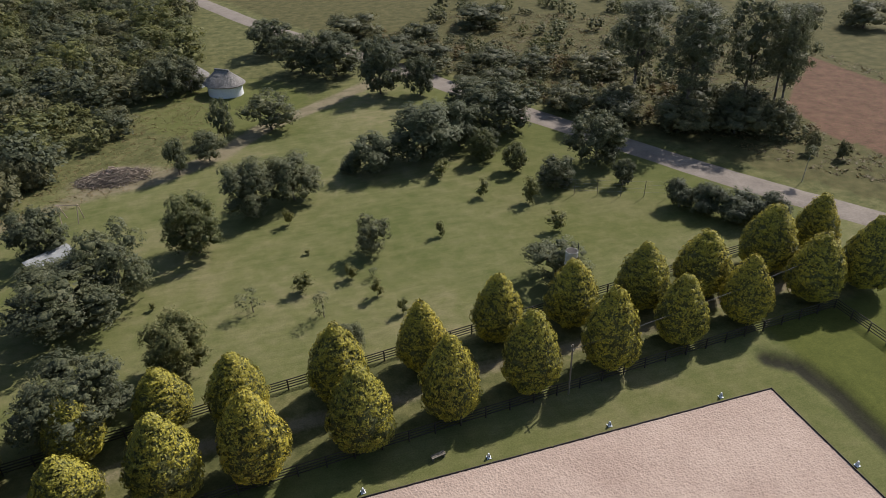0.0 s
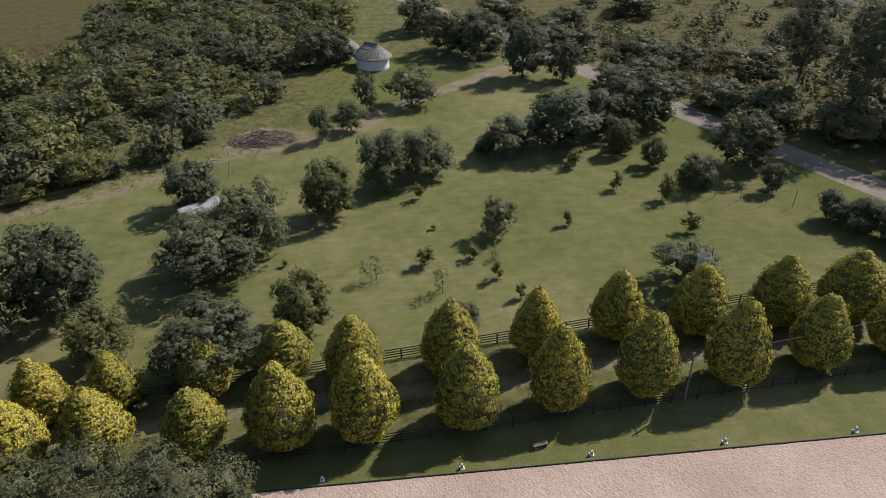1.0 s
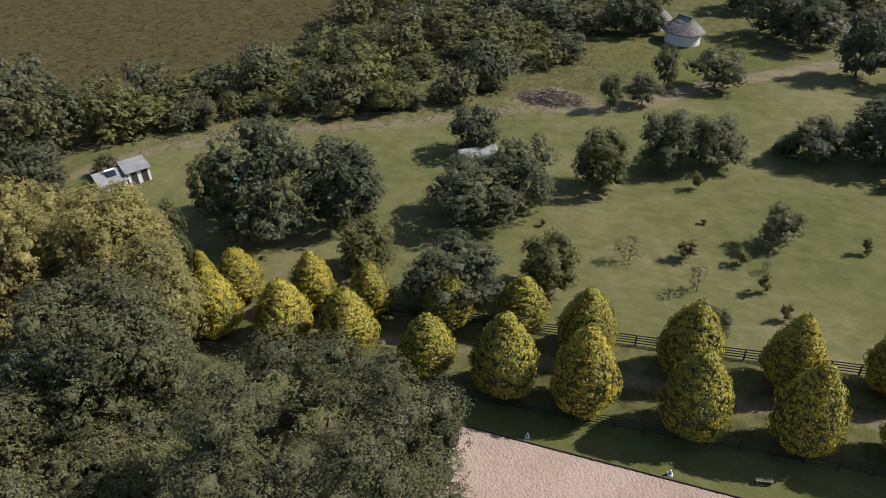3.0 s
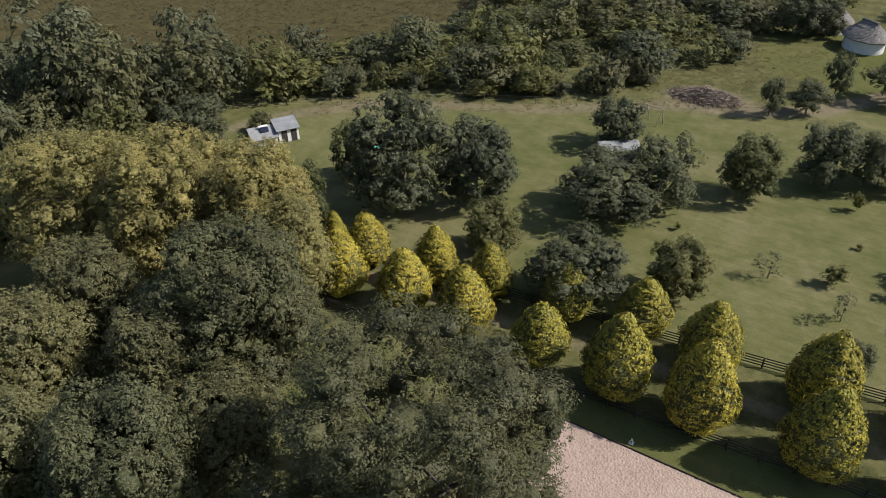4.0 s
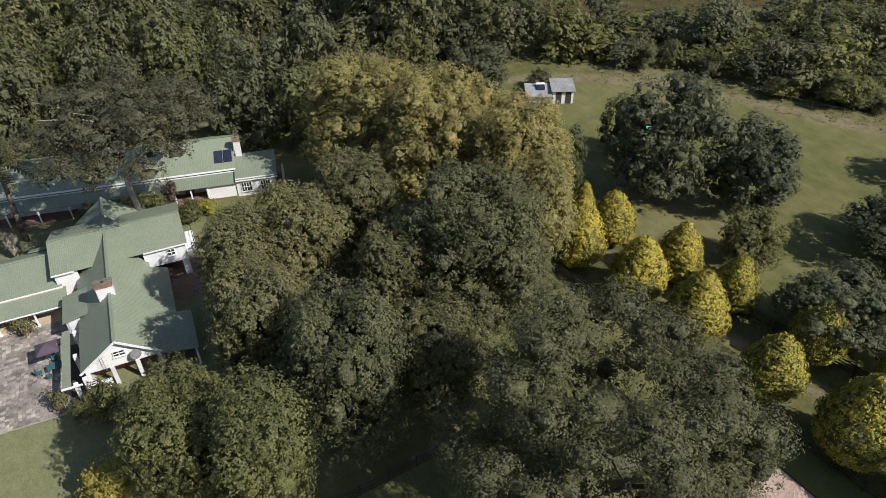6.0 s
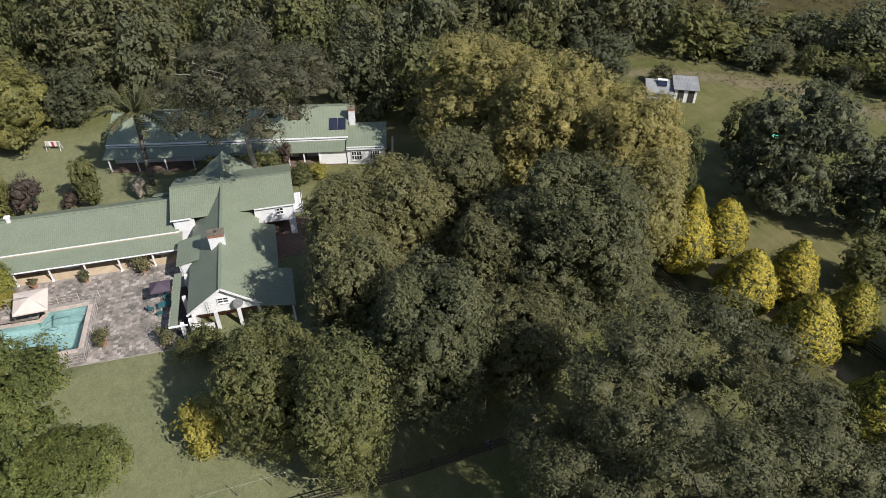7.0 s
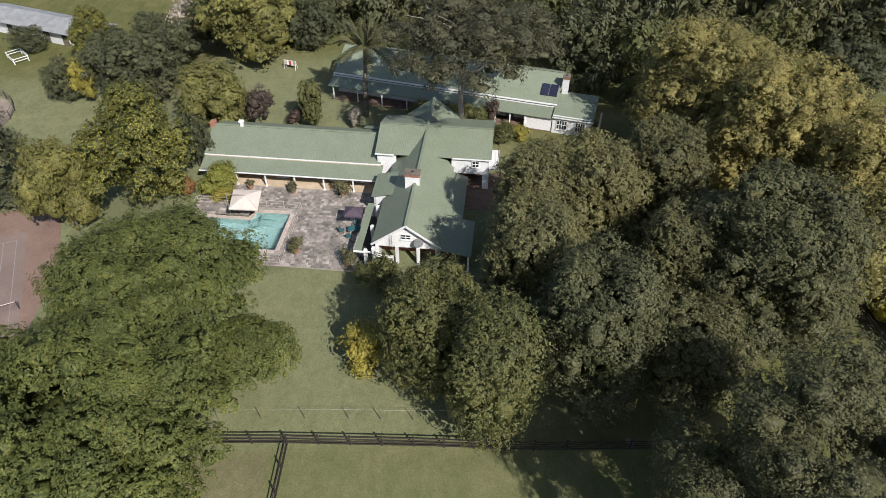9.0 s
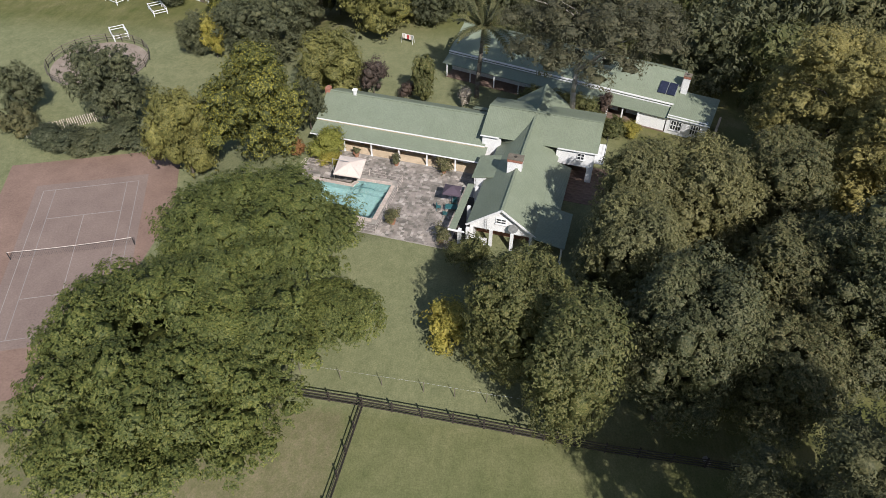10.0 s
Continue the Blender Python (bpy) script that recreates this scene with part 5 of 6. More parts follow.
def sheet(parent, a, b, c, d, label="", **k):
    return part("roof_sheet", sheet_mesh(a, b, c, d, **k), parent, label)


house = thing("main_house", "white farmhouse with green corrugated roofs and verandah", "house", HOUSE)
# long wing
bx("wall", house, -11, 10, 1.95, 2.2, 0, 2.7, "cream", "ochre plastered verandah wall")
bx("wall", house, -11, 10, 9.1, 9.35, 0, 2.6, "white")
part("gable_wall", prism([(1.97, 0), (9.3, 0), (9.3, 2.6), (5.85, 4.3), (1.97, 2.6)], -11.0, -10.75, "white", "x"), house)
part("gable_wall", prism([(1.97, 0), (9.3, 0), (9.3, 2.6), (5.85, 4.3), (1.97, 2.6)], 9.7, 9.95, "white", "x"), house)
sheet(house, (-11.3, -0.25, 2.0), (10.3, -0.25, 2.0), (10.3, 2.15, 2.62), (-11.3, 2.15, 2.62), "green verandah roof sheeting")
sheet(house, (-11.3, 2.0, 2.78), (10.0, 2.0, 2.78), (10.0, 5.88, 4.52), (-11.3, 5.88, 4.52))
sheet(house, (10.0, 9.75, 2.62), (-11.3, 9.75, 2.62), (-11.3, 5.86, 4.52), (10.0, 5.86, 4.52))
bx("flashing", house, -11.3, 10.0, 1.93, 2.03, 2.68, 2.79, "white", "white flashing between the roofs")
bx("gutter", house, -11.3, 10.3, -0.36, -0.25, 1.92, 2.06, "white", "white gutter", 0.02)
bx("ridge_cap", house, -11.3, 10.0, 5.72, 6.02, 4.5, 4.58, "roof", "", 0.02)
for u in (-10.5, -7.0, -3.5, 0.0, 3.5, 7.0):
    p = bx("verandah_post", house, u - 0.08, u + 0.08, -0.08, 0.08, 0, 1.95, "white", "white verandah post", 0.01)
    part("foot", box("foot", (0.26, 0.26, 0.2), M["white"], 0.02), p, at=pose(0, 0, -0.87))
for u, w, kind in ((-8.8, 1.3, 0), (-5.2, 1.0, 1), (-2.0, 1.5, 0), (1.6, 1.0, 1), (4.6, 1.6, 0), (7.6, 1.4, 0), (9.0, 0.9, 1)):
    if kind:
        dr = bx("door", house, u - w / 2, u + w / 2, 1.88, 1.94, 0.1, 2.05, "post", "brown timber door")
        part("handle", box("handle", (0.04, 0.06, 0.14), M["steel"]), dr, at=pose(w * 0.38, -0.05, 0))
    else:
        window(house, u, 1.90, 1.12, w, 1.75)
bx("chimney", house, -11.5, -10.9, 5.5, 6.3, 3.6, 4.9, "brick", "short red brick chimney", 0.02)
vent = bx("roof_vent", house, -7.8, -7.4, 5.65, 6.05, 4.4, 5.05, "white", "white roof vent", 0.05)
part("cowl", box("cowl", (0.62, 0.5, 0.22), M["white"], 0.05), vent, at=pose(0, 0, 0.4))
# gabled block
bx("wall", house, 11.8, 12.05, -11.4, 13, 0, 2.8, "white")
bx("wall", house, 18.05, 18.3, -11.4, 13, 0, 2.8, "white")
part("gable_wall", prism([(11.8, 2.35), (18.3, 2.35), (18.3, 2.9), (15.05, 5.3), (11.8, 2.9)], -11.6, -11.35, "white"), house, "white plastered gable")
part("gable_wall", prism([(11.8, 0), (18.3, 0), (18.3, 2.9), (15.05, 5.3), (11.8, 2.9)], 12.9, 13.15, "white"), house)
bx("porch_wall", house, 12.05, 18.05, -9.6, -9.4, 0, 2.9, "brick", "red porch wall")
bx("porch_wall", house, 11.8, 13.6, -11.6, -11.4, 0, 0.9, "white")
bx("porch_beam", house, 11.8, 18.3, -11.5, -11.35, 2.2, 2.4, "white")
for u in (11.95, 14.0, 16.2, 18.15):
    bx("porch_column", house, u - 0.17, u + 0.17, -11.66, -11.32, 0, 2.35, "white", "", 0.02)
sheet(house, (11.45, 13.4, 2.82), (11.45, -12.0, 2.82), (15.05, -12.0, 5.5), (15.05, 13.4, 5.5))
sheet(house, (18.65, -12.0, 2.82), (18.65, 13.4, 2.82), (15.05, 13.4, 5.5), (15.05, -12.0, 5.5))
bx("ridge_cap", house, 14.9, 15.2, -12.0, 13.4, 5.5, 5.57, "roof", "", 0.02)
for s in (-1, 1):
    bm = bmesh.new()
    add_box(bm, (4.5, 0.06, 0.22), (0, 0, 0))
    part("barge_board", from_bm("barge_board", bm, M["white"]), house, "white barge board", at=pose(15.05 + s * 1.8, -12.05, 4.12, 0, s * 36.7, 0))
window(house, 15.0, -11.63, 3.75, 1.0, 0.62)
dish = part("satellite_dish", tube("satellite_dish", (0, 0, 0), (0, -0.12, 0.03), 0.2, 0.52, M["steel"], 18), house, "grey satellite dish", at=pose(16.3, -11.9, 3.35, 0, 0, 25))
part("arm", tube("arm", (0, 0, -0.3), (0, -0.55, 0.05), 0.02, 0.02, M["steel"]), dish)
aer = part("aerial", tube("aerial", (0, 0, -0.9), (0, 0, 1.1), 0.025, 0.025, M["steel"]), house, "steel television aerial", at=pose(13.6, -12.0, 3.3))
for k in range(6):
    part("element", tube("element", (-0.35, 0, 0), (0.35, 0, 0), 0.012, 0.012, M["steel"], 5), aer, at=pose(0, -0.1, -0.2 + 0.22 * k, 0, 8, 0))
chimney(house, 14.75, -4.4, 4.6, 6.25, 1.55, 0.95)
# cross wing
sheet(house, (9.4, 2.05, 4.25), (22.9, 2.05, 4.25), (22.9, 6.4, 5.72), (9.4, 6.4, 5.72))
sheet(house, (22.9, 10.75, 4.25), (9.4, 10.75, 4.25), (9.4, 6.38, 5.72), (22.9, 6.38, 5.72))
bx("gutter", house, 9.4, 11.6, 1.95, 2.06, 4.16, 4.28, "white", "white gutter")
bx("gutter", house, 18.4, 22.9, 1.95, 2.06, 4.16, 4.28, "white", "white gutter")
bx("ridge_cap", house, 9.4, 22.9, 6.24, 6.54, 5.72, 5.79, "roof", "", 0.02)
part("gable_wall", prism([(2.3, 0), (10.5, 0), (10.5, 4.2), (6.4, 5.55), (2.3, 4.2)], 9.6, 9.85, "white", "x"), house)
part("gable_wall", prism([(2.3, 2.2), (10.5, 2.2), (10.5, 4.2), (6.4, 5.55), (2.3, 4.2)], 22.4, 22.65, "white", "x"), house)
bx("wall", house, 9.85, 11.8, 2.3, 2.55, 0, 4.2, "white")
bx("wall", house, 18.3, 22.4, 2.3, 2.55, 2.25, 4.2, "white")
bx("wall", house, 18.3, 22.4, 5.4, 5.65, 0, 2.25, "shade", "shaded wall inside the carport")
bx("floor_slab", house, 18.3, 22.65, 2.3, 10.5, 2.05, 2.25, "white")
for u, w in ((22.3, 2.5), (22.3, 10.2)):
    bx("pillar", house, u - 0.35, u + 0.35, w - 0.3, w + 0.3, 0, 2.2, "white", "thick white pillar", 0.02)
window(house, 21.1, 2.26, 3.45, 0.75, 0.8)
bal = bx("balcony", house, 22.65, 23.7, 3.2, 7.2, 2.15, 2.3, "white")
for w in (-1.9, -0.6, 0.7, 1.9):
    part("stanchion", tube("stanchion", (0.45, w, 0), (0.45, w, 1.25), 0.035, 0.035, M["black"]), bal, "black steel stanchion")
for z in (0.6, 1.25):
    part("rail", tube("rail", (0.45, -1.95, z), (0.45, 1.95, z), 0.03, 0.03, M["black"]), bal, "black steel rail")
# lean-to roofs
sheet(house, (10.1, -0.3, 3.1), (10.1, -4.6, 3.1), (12.6, -4.6, 3.65), (12.6, -0.3, 3.65))
bx("wall", house, 10.4, 11.8, -4.3, -4.1, 0, 3.0, "white")
bx("wall", house, 10.35, 10.55, -4.3, -0.5, 0, 3.0, "white")
sheet(house, (9.8, -4.9, 2.4), (9.8, -12.75, 2.4), (10.55, -12.75, 2.5), (10.55, -4.9, 2.5))
bx("gutter", house, 9.75, 11.5, -12.86, -12.74, 2.3, 2.46, "white", "white gutter")
for u, w in ((10.9, -12.4), (11.65, -12.0), (10.9, -8.6), (10.9, -5.2)):
    bx("porch_column", house, u - 0.18, u + 0.18, w - 0.18, w + 0.18, 0, 2.35, "white", "", 0.02)
bx("floor_slab", house, 9.9, 11.8, -12.6, -4.4, 0.0, 0.14, "shade")
sheet(house, (20.35, -6.6, 2.35), (20.35, 1.25, 2.35), (18.4, 1.25, 3.02), (18.4, -6.6, 3.02))
bx("wall", house, 19.9, 20.1, -6.4, 1.1, 0, 2.3, "white")
sheet(house, (21.7, -12.4, 2.3), (21.7, -6.7, 2.3), (18.4, -6.7, 2.95), (18.4, -12.4, 2.95))
for w in (-12.1, -9.5, -7.0):
    bx("porch_column", house, 21.3, 21.5, w - 0.1, w + 0.1, 0, 2.25, "white", "", 0.01)

sheet(house, (9.35, 10.9, 2.4), (6.6, 10.9, 2.4), (6.6, 9.4, 3.0), (9.35, 9.4, 3.0))
bx("wall", house, 6.8, 9.3, 10.5, 10.7, 0, 2.4, "white")
# second house
cottage = thing("cottage", "white cottage with green corrugated roof and verandah", "house", HOUSE @ pose(30.2, 15.6, 0, 0, 0, -10.2))
bx("wall", cottage, -31, 0, 2.2, 2.45, 0, 3.0, "white")
bx("wall", cottage, -3.6, -0.1, 0.15, 0.35, 0, 2.1, "white")
bx("wall", cottage, -31, 0, 11.4, 11.65, 0, 2.8, "white")
part("gable_wall", prism([(2.2, 0), (11.6, 0), (11.6, 2.8), (6.9, 5.0), (2.2, 2.9)], -0.25, 0, "white", "x"), cottage)
part("gable_wall", prism([(2.2, 0), (11.6, 0), (11.6, 2.8), (6.9, 5.0), (2.2, 2.9)], -31, -30.75, "white", "x"), cottage)
sheet(cottage, (-31.4, -0.2, 2.15), (0.1, -0.2, 2.15), (0.1, 2.25, 2.75), (-31.4, 2.25, 2.75), "green verandah roof sheeting")
sheet(cottage, (-31.4, 2.05, 3.05), (0.2, 2.05, 3.05), (0.2, 6.9, 5.2), (-31.4, 6.9, 5.2))
sheet(cottage, (0.2, 11.9, 2.9), (-31.4, 11.9, 2.9), (-31.4, 6.88, 5.2), (0.2, 6.88, 5.2))
bx("flashing", cottage, -31.4, 0.2, 1.96, 2.08, 2.9, 3.08, "white", "white flashing between the roofs")
bx("gutter", cottage, -31.4, 0.2, 1.8, 1.9, 2.68, 2.80, "white")
for u in (-30.8, -27.2, -23.6, -20, -16.4, -12.8, -7.6, -5.6, -3.6):
    bx("verandah_post", cottage, u - 0.08, u + 0.08, 0.0, 0.16, 0, 2.1, "white", "white verandah post", 0.01)
bx("verandah_floor", cottage, -31, 0, 0, 2.2, 0, 0.12, "yard", "worn red brick verandah floor")
bx("door", cottage, -6.6, -5.5, 2.12, 2.19, 0.1, 2.1, "post", "brown timber door")
window(cottage, -7.9, 2.16, 1.5, 1.2, 1.1)
bx("wall", cottage, 0.05, 5.0, 0.05, 0.3, 0, 2.55, "white", "white annex wall")
bx("wall", cottage, 4.75, 5.0, 0.3, 4.5, 0, 2.6, "white")
sheet(cottage, (0.02, -0.2, 2.45), (5.3, -0.2, 2.45), (5.3, 4.8, 3.6), (0.02, 4.8, 3.6))
bx("gutter", cottage, 0.02, 5.3, -0.3, -0.2, 2.36, 2.48, "white")
window(cottage, 1.3, 0.03, 1.35, 1.3, 1.3, panes=4)
window(cottage, 3.7, 0.03, 1.35, 1.2, 1.3, panes=4)
bx("buttress", cottage, 5.9, 6.15, -0.3, 4.0, 0, 1.7, "cream", "low ochre garden wall")
chimney(cottage, 0.75, 4.7, 2.6, 5.6, 0.8, 0.8)
for k in (0, 1):
    sp_ = part("solar_panel", box("solar_panel", (1.05, 1.9, 0.06), M["solar"], 0.01), cottage, "dark blue solar panel", at=pose(-1.75 + 1.15 * k, 3.9, 4.02, 23.9))
    part("frame", box("frame", (0.05, 1.94, 0.08), M["steel"]), sp_, at=pose(0.53, 0, 0))
for u in (-27.0, -22.0, -17.5):
    window(cottage, u, 2.16, 1.5, 1.3, 1.1)
bx("ridge_cap", cottage, -31.4, 0.2, 6.75, 7.05, 5.2, 5.27, "roof", "", 0.02)


# ---- terrace and pool ----
def local(u, w):
    v = HOUSE @ Vector((u, w, 0))
    return v.x, v.y


def terrace():
    """Crazy paving round the pool: uneven stones with open joints."""
    rng = random.Random(8)
    bm = bmesh.new()
    u, step = -10.4, 0.36
    rows = int(13.3 / step)
    cols = int(21.6 / step)
    jit = [[(rng.uniform(-0.3, 0.3) * step, rng.uniform(-0.3, 0.3) * step) for _ in range(cols + 2)] for _ in range(rows + 2)]
    for r in range(rows):
        for c in range(cols):
            cu, cw = -10.4 + (c + 0.5) * step, -13.3 + (r + 0.5) * step
            if POOL[0] - 0.9 < cu < POOL[1] + 0.9 and POOL[2] - 0.8 < cw < POOL[3] + 0.8 and not (cu < -4.1 and cw > -5.9):
                continue
            if cu > 9.6 and -12.7 < cw:
                continue
            pts = []
            for dr, dc in ((0, 0), (0, 1), (1, 1), (1, 0)):
                j = jit[r + dr][c + dc]
                p = Vector((-10.4 + (c + dc) * step + j[0], -13.3 + (r + dr) * step + j[1]))
                pts.append(p + (Vector((cu, cw)) - p) * 0.07)
            z = 0.10 + rng.uniform(-0.012, 0.012)
            top = [bm.verts.new((p.x, p.y, z + rng.uniform(-0.005, 0.005))) for p in pts]
            low = [bm.verts.new((p.x, p.y, 0.0)) for p in pts]
            bm.faces.new(top)
            for i in range(4):
                bm.faces.new((low[i], low[(i + 1) % 4], top[(i + 1) % 4], top[i]))
    return from_bm("paving_stones", bm, paver_material())


def paver_material():
    m, n, l, b = shader("paving_stones")
    geo = n.new("ShaderNodeNewGeometry")
    col = ramp(n, l, geo.outputs["Random Per Island"], [(0.0, (0.16, 0.145, 0.125)), (0.35, (0.24, 0.212, 0.188)), (0.75, (0.30, 0.262, 0.232)), (1.0, (0.42, 0.38, 0.345))])
    stain = noise_of(n, l, 0.7, 5)
    col = mixed(n, l, col, ramp(n, l, stain, [(0.35, (0.55, 0.55, 0.53)), (0.65, (1.2, 1.17, 1.15))]), 0.9, "MULTIPLY")
    l.new(col, b.inputs["Base Color"])
    b.inputs["Roughness"].default_value = 0.9
    bumped(n, l, b, noise_of(n, l, 14, 4), 0.4, 0.02)
    return m


patio = thing("terrace", "grey-pink crazy paving terrace round the pool", "terrace", HOUSE, kind="structure")
tagged(part("paving_stones", terrace(), patio), kind="stuff")
bm = bmesh.new()
for x0, x1, y0, y1 in ((-10.6, POOL[0] - 0.02, -13.4, 0), (POOL[1] + 0.02, 11.6, -13.4, 0), (POOL[0] - 0.02, POOL[1] + 0.02, -13.4, POOL[2] - 0.02), (POOL[0] - 0.02, POOL[1] + 0.02, POOL[3] + 0.02, 0)):
    add_box(bm, (x1 - x0, y1 - y0, 0.4), ((x0 + x1) / 2, (y0 + y1) / 2, -0.14))
part("mortar_bed", from_bm("mortar_bed", bm, M["paver"]), patio)
bx("verandah_floor", patio, -11, 10, 0.02, 1.93, -0.1, 0.12, "cream", "ochre verandah floor")


def pool_outline():
    """The pool's rim: a rectangle with a shallow bay at the step end."""
    pts = [(POOL[1], POOL[2]), (POOL[1], POOL[3]), (-3.0, -5.1)]
    pts += [(-3.0 - 0.9 * math.sin(a) * 0.9, -5.1 - 1.35 * (1 - math.cos(a))) for a in (0.5, 0.9, 1.3, 1.57)]
    pts += [(-8.6, -6.45), (-9.05, -6.7), (POOL[0], -7.2), (POOL[0], POOL[2])]
    return pts


def pool():
    root = thing("swimming_pool", "turquoise swimming pool with pale stone coping", "pool", HOUSE, kind="structure")
    pts = pool_outline()
    n = len(pts)
    cx, cy = sum(p[0] for p in pts) / n, sum(p[1] for p in pts) / n
    bm = bmesh.new()
    rim = [bm.verts.new((x, y, 0.1)) for x, y in pts]
    low = [bm.verts.new((x, y, -1.5 + 0.6 * (y > -7))) for x, y in pts]
    for i in range(n):
        bm.faces.new((rim[i], rim[(i + 1) % n], low[(i + 1) % n], low[i]))
    bm.faces.new(low)
    bmesh.ops.recalc_face_normals(bm, faces=bm.faces)
    part("basin", from_bm("basin", bm, M["basin"]), root, "pale turquoise pool plaster")
    wv = [(x, y, -0.06) for x, y in pts]
    water = part("water", mesh_of("water", wv, [tuple(range(n))], M["water"]), root, "still clear pool water")
    water.visible_shadow = False
    for k in range(2):
        bx("step", root, -2.6, POOL[1] - 0.02, -5.9 - 0.7 * k, -4.95, -1.2, -0.28 - 0.3 * k, "basin", "shallow pool step")
    # coping stones along the rim
    for i in range(n):
        a, b = Vector(pts[i]), Vector(pts[(i + 1) % n])
        k = max(1, round((b - a).length / 0.6))
        ang = math.degrees(math.atan2(b.y - a.y, b.x - a.x))
        nrm = Vector((b.y - a.y, a.x - b.x)).normalized()
        if nrm.dot((a + b) / 2 - Vector((cx, cy))) < 0:
            nrm = -nrm
        stone = box("coping_stone", ((b - a).length / k - 0.012, 0.5, 0.07), M["coping"], 0.01)
        for j in range(k):
            c = a.lerp(b, (j + 0.5) / k) + nrm * 0.22
            part("coping_stone", stone, root, at=pose(c.x, c.y, 0.13, 0, 0, ang))
    # hose of the pool cleaner
    cvh = bpy.data.curves.new("hose", "CURVE")
    cvh.dimensions, cvh.bevel_depth = "3D", 0.03
    s = cvh.splines.new("POLY")
    s.points.add(40)
    for i in range(41):
        q = i / 40
        s.points[i].co = (-1.9 + 1.1 * math.cos(9 * q) * (1 - 0.4 * q) - 1.0 * q, -6.2 + 0.5 * math.sin(9 * q) - 1.9 * q, -0.05, 1)
    cvh.materials.append(M["teal"])
    part("hose", cvh, root, "floating cleaner hose")
    part("cleaner", tube("cleaner", (0, 0, 0), (0, 0, 0.2), 0.28, 0.18, M["teal"], 14), root, "pool cleaner on the floor", at=pose(-2.9, -8.6, -1.45))


pool()


def pool_fence():
    f = thing("pool_fence", "low pale metal railing round the pool", "fence", HOUSE)
    pts = [(-10.4, -6.0), (-10.4, -3.9), (1.75, -3.9), (1.85, -13.1), (-3, -13.2)]
    post, bar = tube("post", (0, 0, 0.08), (0, 0, 1.05), 0.02, 0.02, M["canvas"], 6), tube("rail", (-0.5, 0, 0), (0.5, 0, 0), 0.012, 0.012, M["canvas"], 5)
    for (ax, ay), (bx_, by) in zip(pts, pts[1:]):
        d = math.hypot(bx_ - ax, by - ay)
        k = max(1, round(d / 1.9))
        ang = math.degrees(math.atan2(by - ay, bx_ - ax))
        for i in range(k):
            part("post", post, f, at=pose(ax + (bx_ - ax) * i / k, ay + (by - ay) * i / k, 0))
        for z in (0.25, 0.65, 1.02):
            part("rail", bar, f, at=pose((ax + bx_) / 2, (ay + by) / 2, z, 0, 0, ang) @ Matrix.Diagonal((d, 1, 1, 1)))


pool_fence()


def umbrella(name, label, u, w, size, z, mat, tilt, offset):
    root = thing(name, label, "umbrella", HOUSE @ pose(u, w, 0.1, 0, 0, 8))
    bm = bmesh.new()
    h = size / 2
    ring = [bm.verts.new((x * h, y * h, 0)) for x, y in ((-1, -1), (0, -1.0), (1, -1), (1.0, 0), (1, 1), (0, 1.0), (-1, 1), (-1.0, 0))]
    mid = [bm.verts.new((v.co.x * 0.5, v.co.y * 0.5, 0.33)) for v in ring]
    top = bm.verts.new((0, 0, 0.55))
    for i in range(8):
        bm.faces.new((ring[i], ring[(i + 1) % 8], mid[(i + 1) % 8], mid[i]))
        bm.faces.new((mid[i], mid[(i + 1) % 8], top))
    skirt = [bm.verts.new((v.co.x, v.co.y, -0.16)) for v in ring]
    for i in range(8):
        bm.faces.new((ring[i], skirt[i], skirt[(i + 1) % 8], ring[(i + 1) % 8]))
    part("canopy", from_bm("canopy", bm, M[mat]), root, at=pose(0, 0, z, tilt, 4, 0))
    part("pole", tube("pole", (offset, 0, 0), (0 if not offset else offset, 0, z + (0.4 if not offset else 0.9)), 0.045, 0.04, M["steel"]), root)
    if offset:
        part("arm", tube("arm", (offset, 0, z + 0.85), (0, 0, z + 0.6), 0.04, 0.03, M["steel"]), root)
    part("base", box("base", (0.8, 0.8, 0.12), M["post"], 0.03), root, at=pose(offset, 0, 0.06))
    for k in range(8):
        a = k * math.pi / 4
        d = h * (1.35 if k % 2 else 0.98)
        part("rib", tube("rib", (0, 0, z + 0.5), (math.cos(a) * d, math.sin(a) * d, z - 0.02), 0.014, 0.012, M["steel"], 5), root)


umbrella("pool_umbrella", "large square off-white umbrella beside the pool", -4.0, -5.4, 3.1, 2.05, "canvas", 7, -2.0)
umbrella("table_umbrella", "dark violet umbrella over a terrace table", 8.4, -6.2, 1.95, 2.05, "violet", -6, 0)


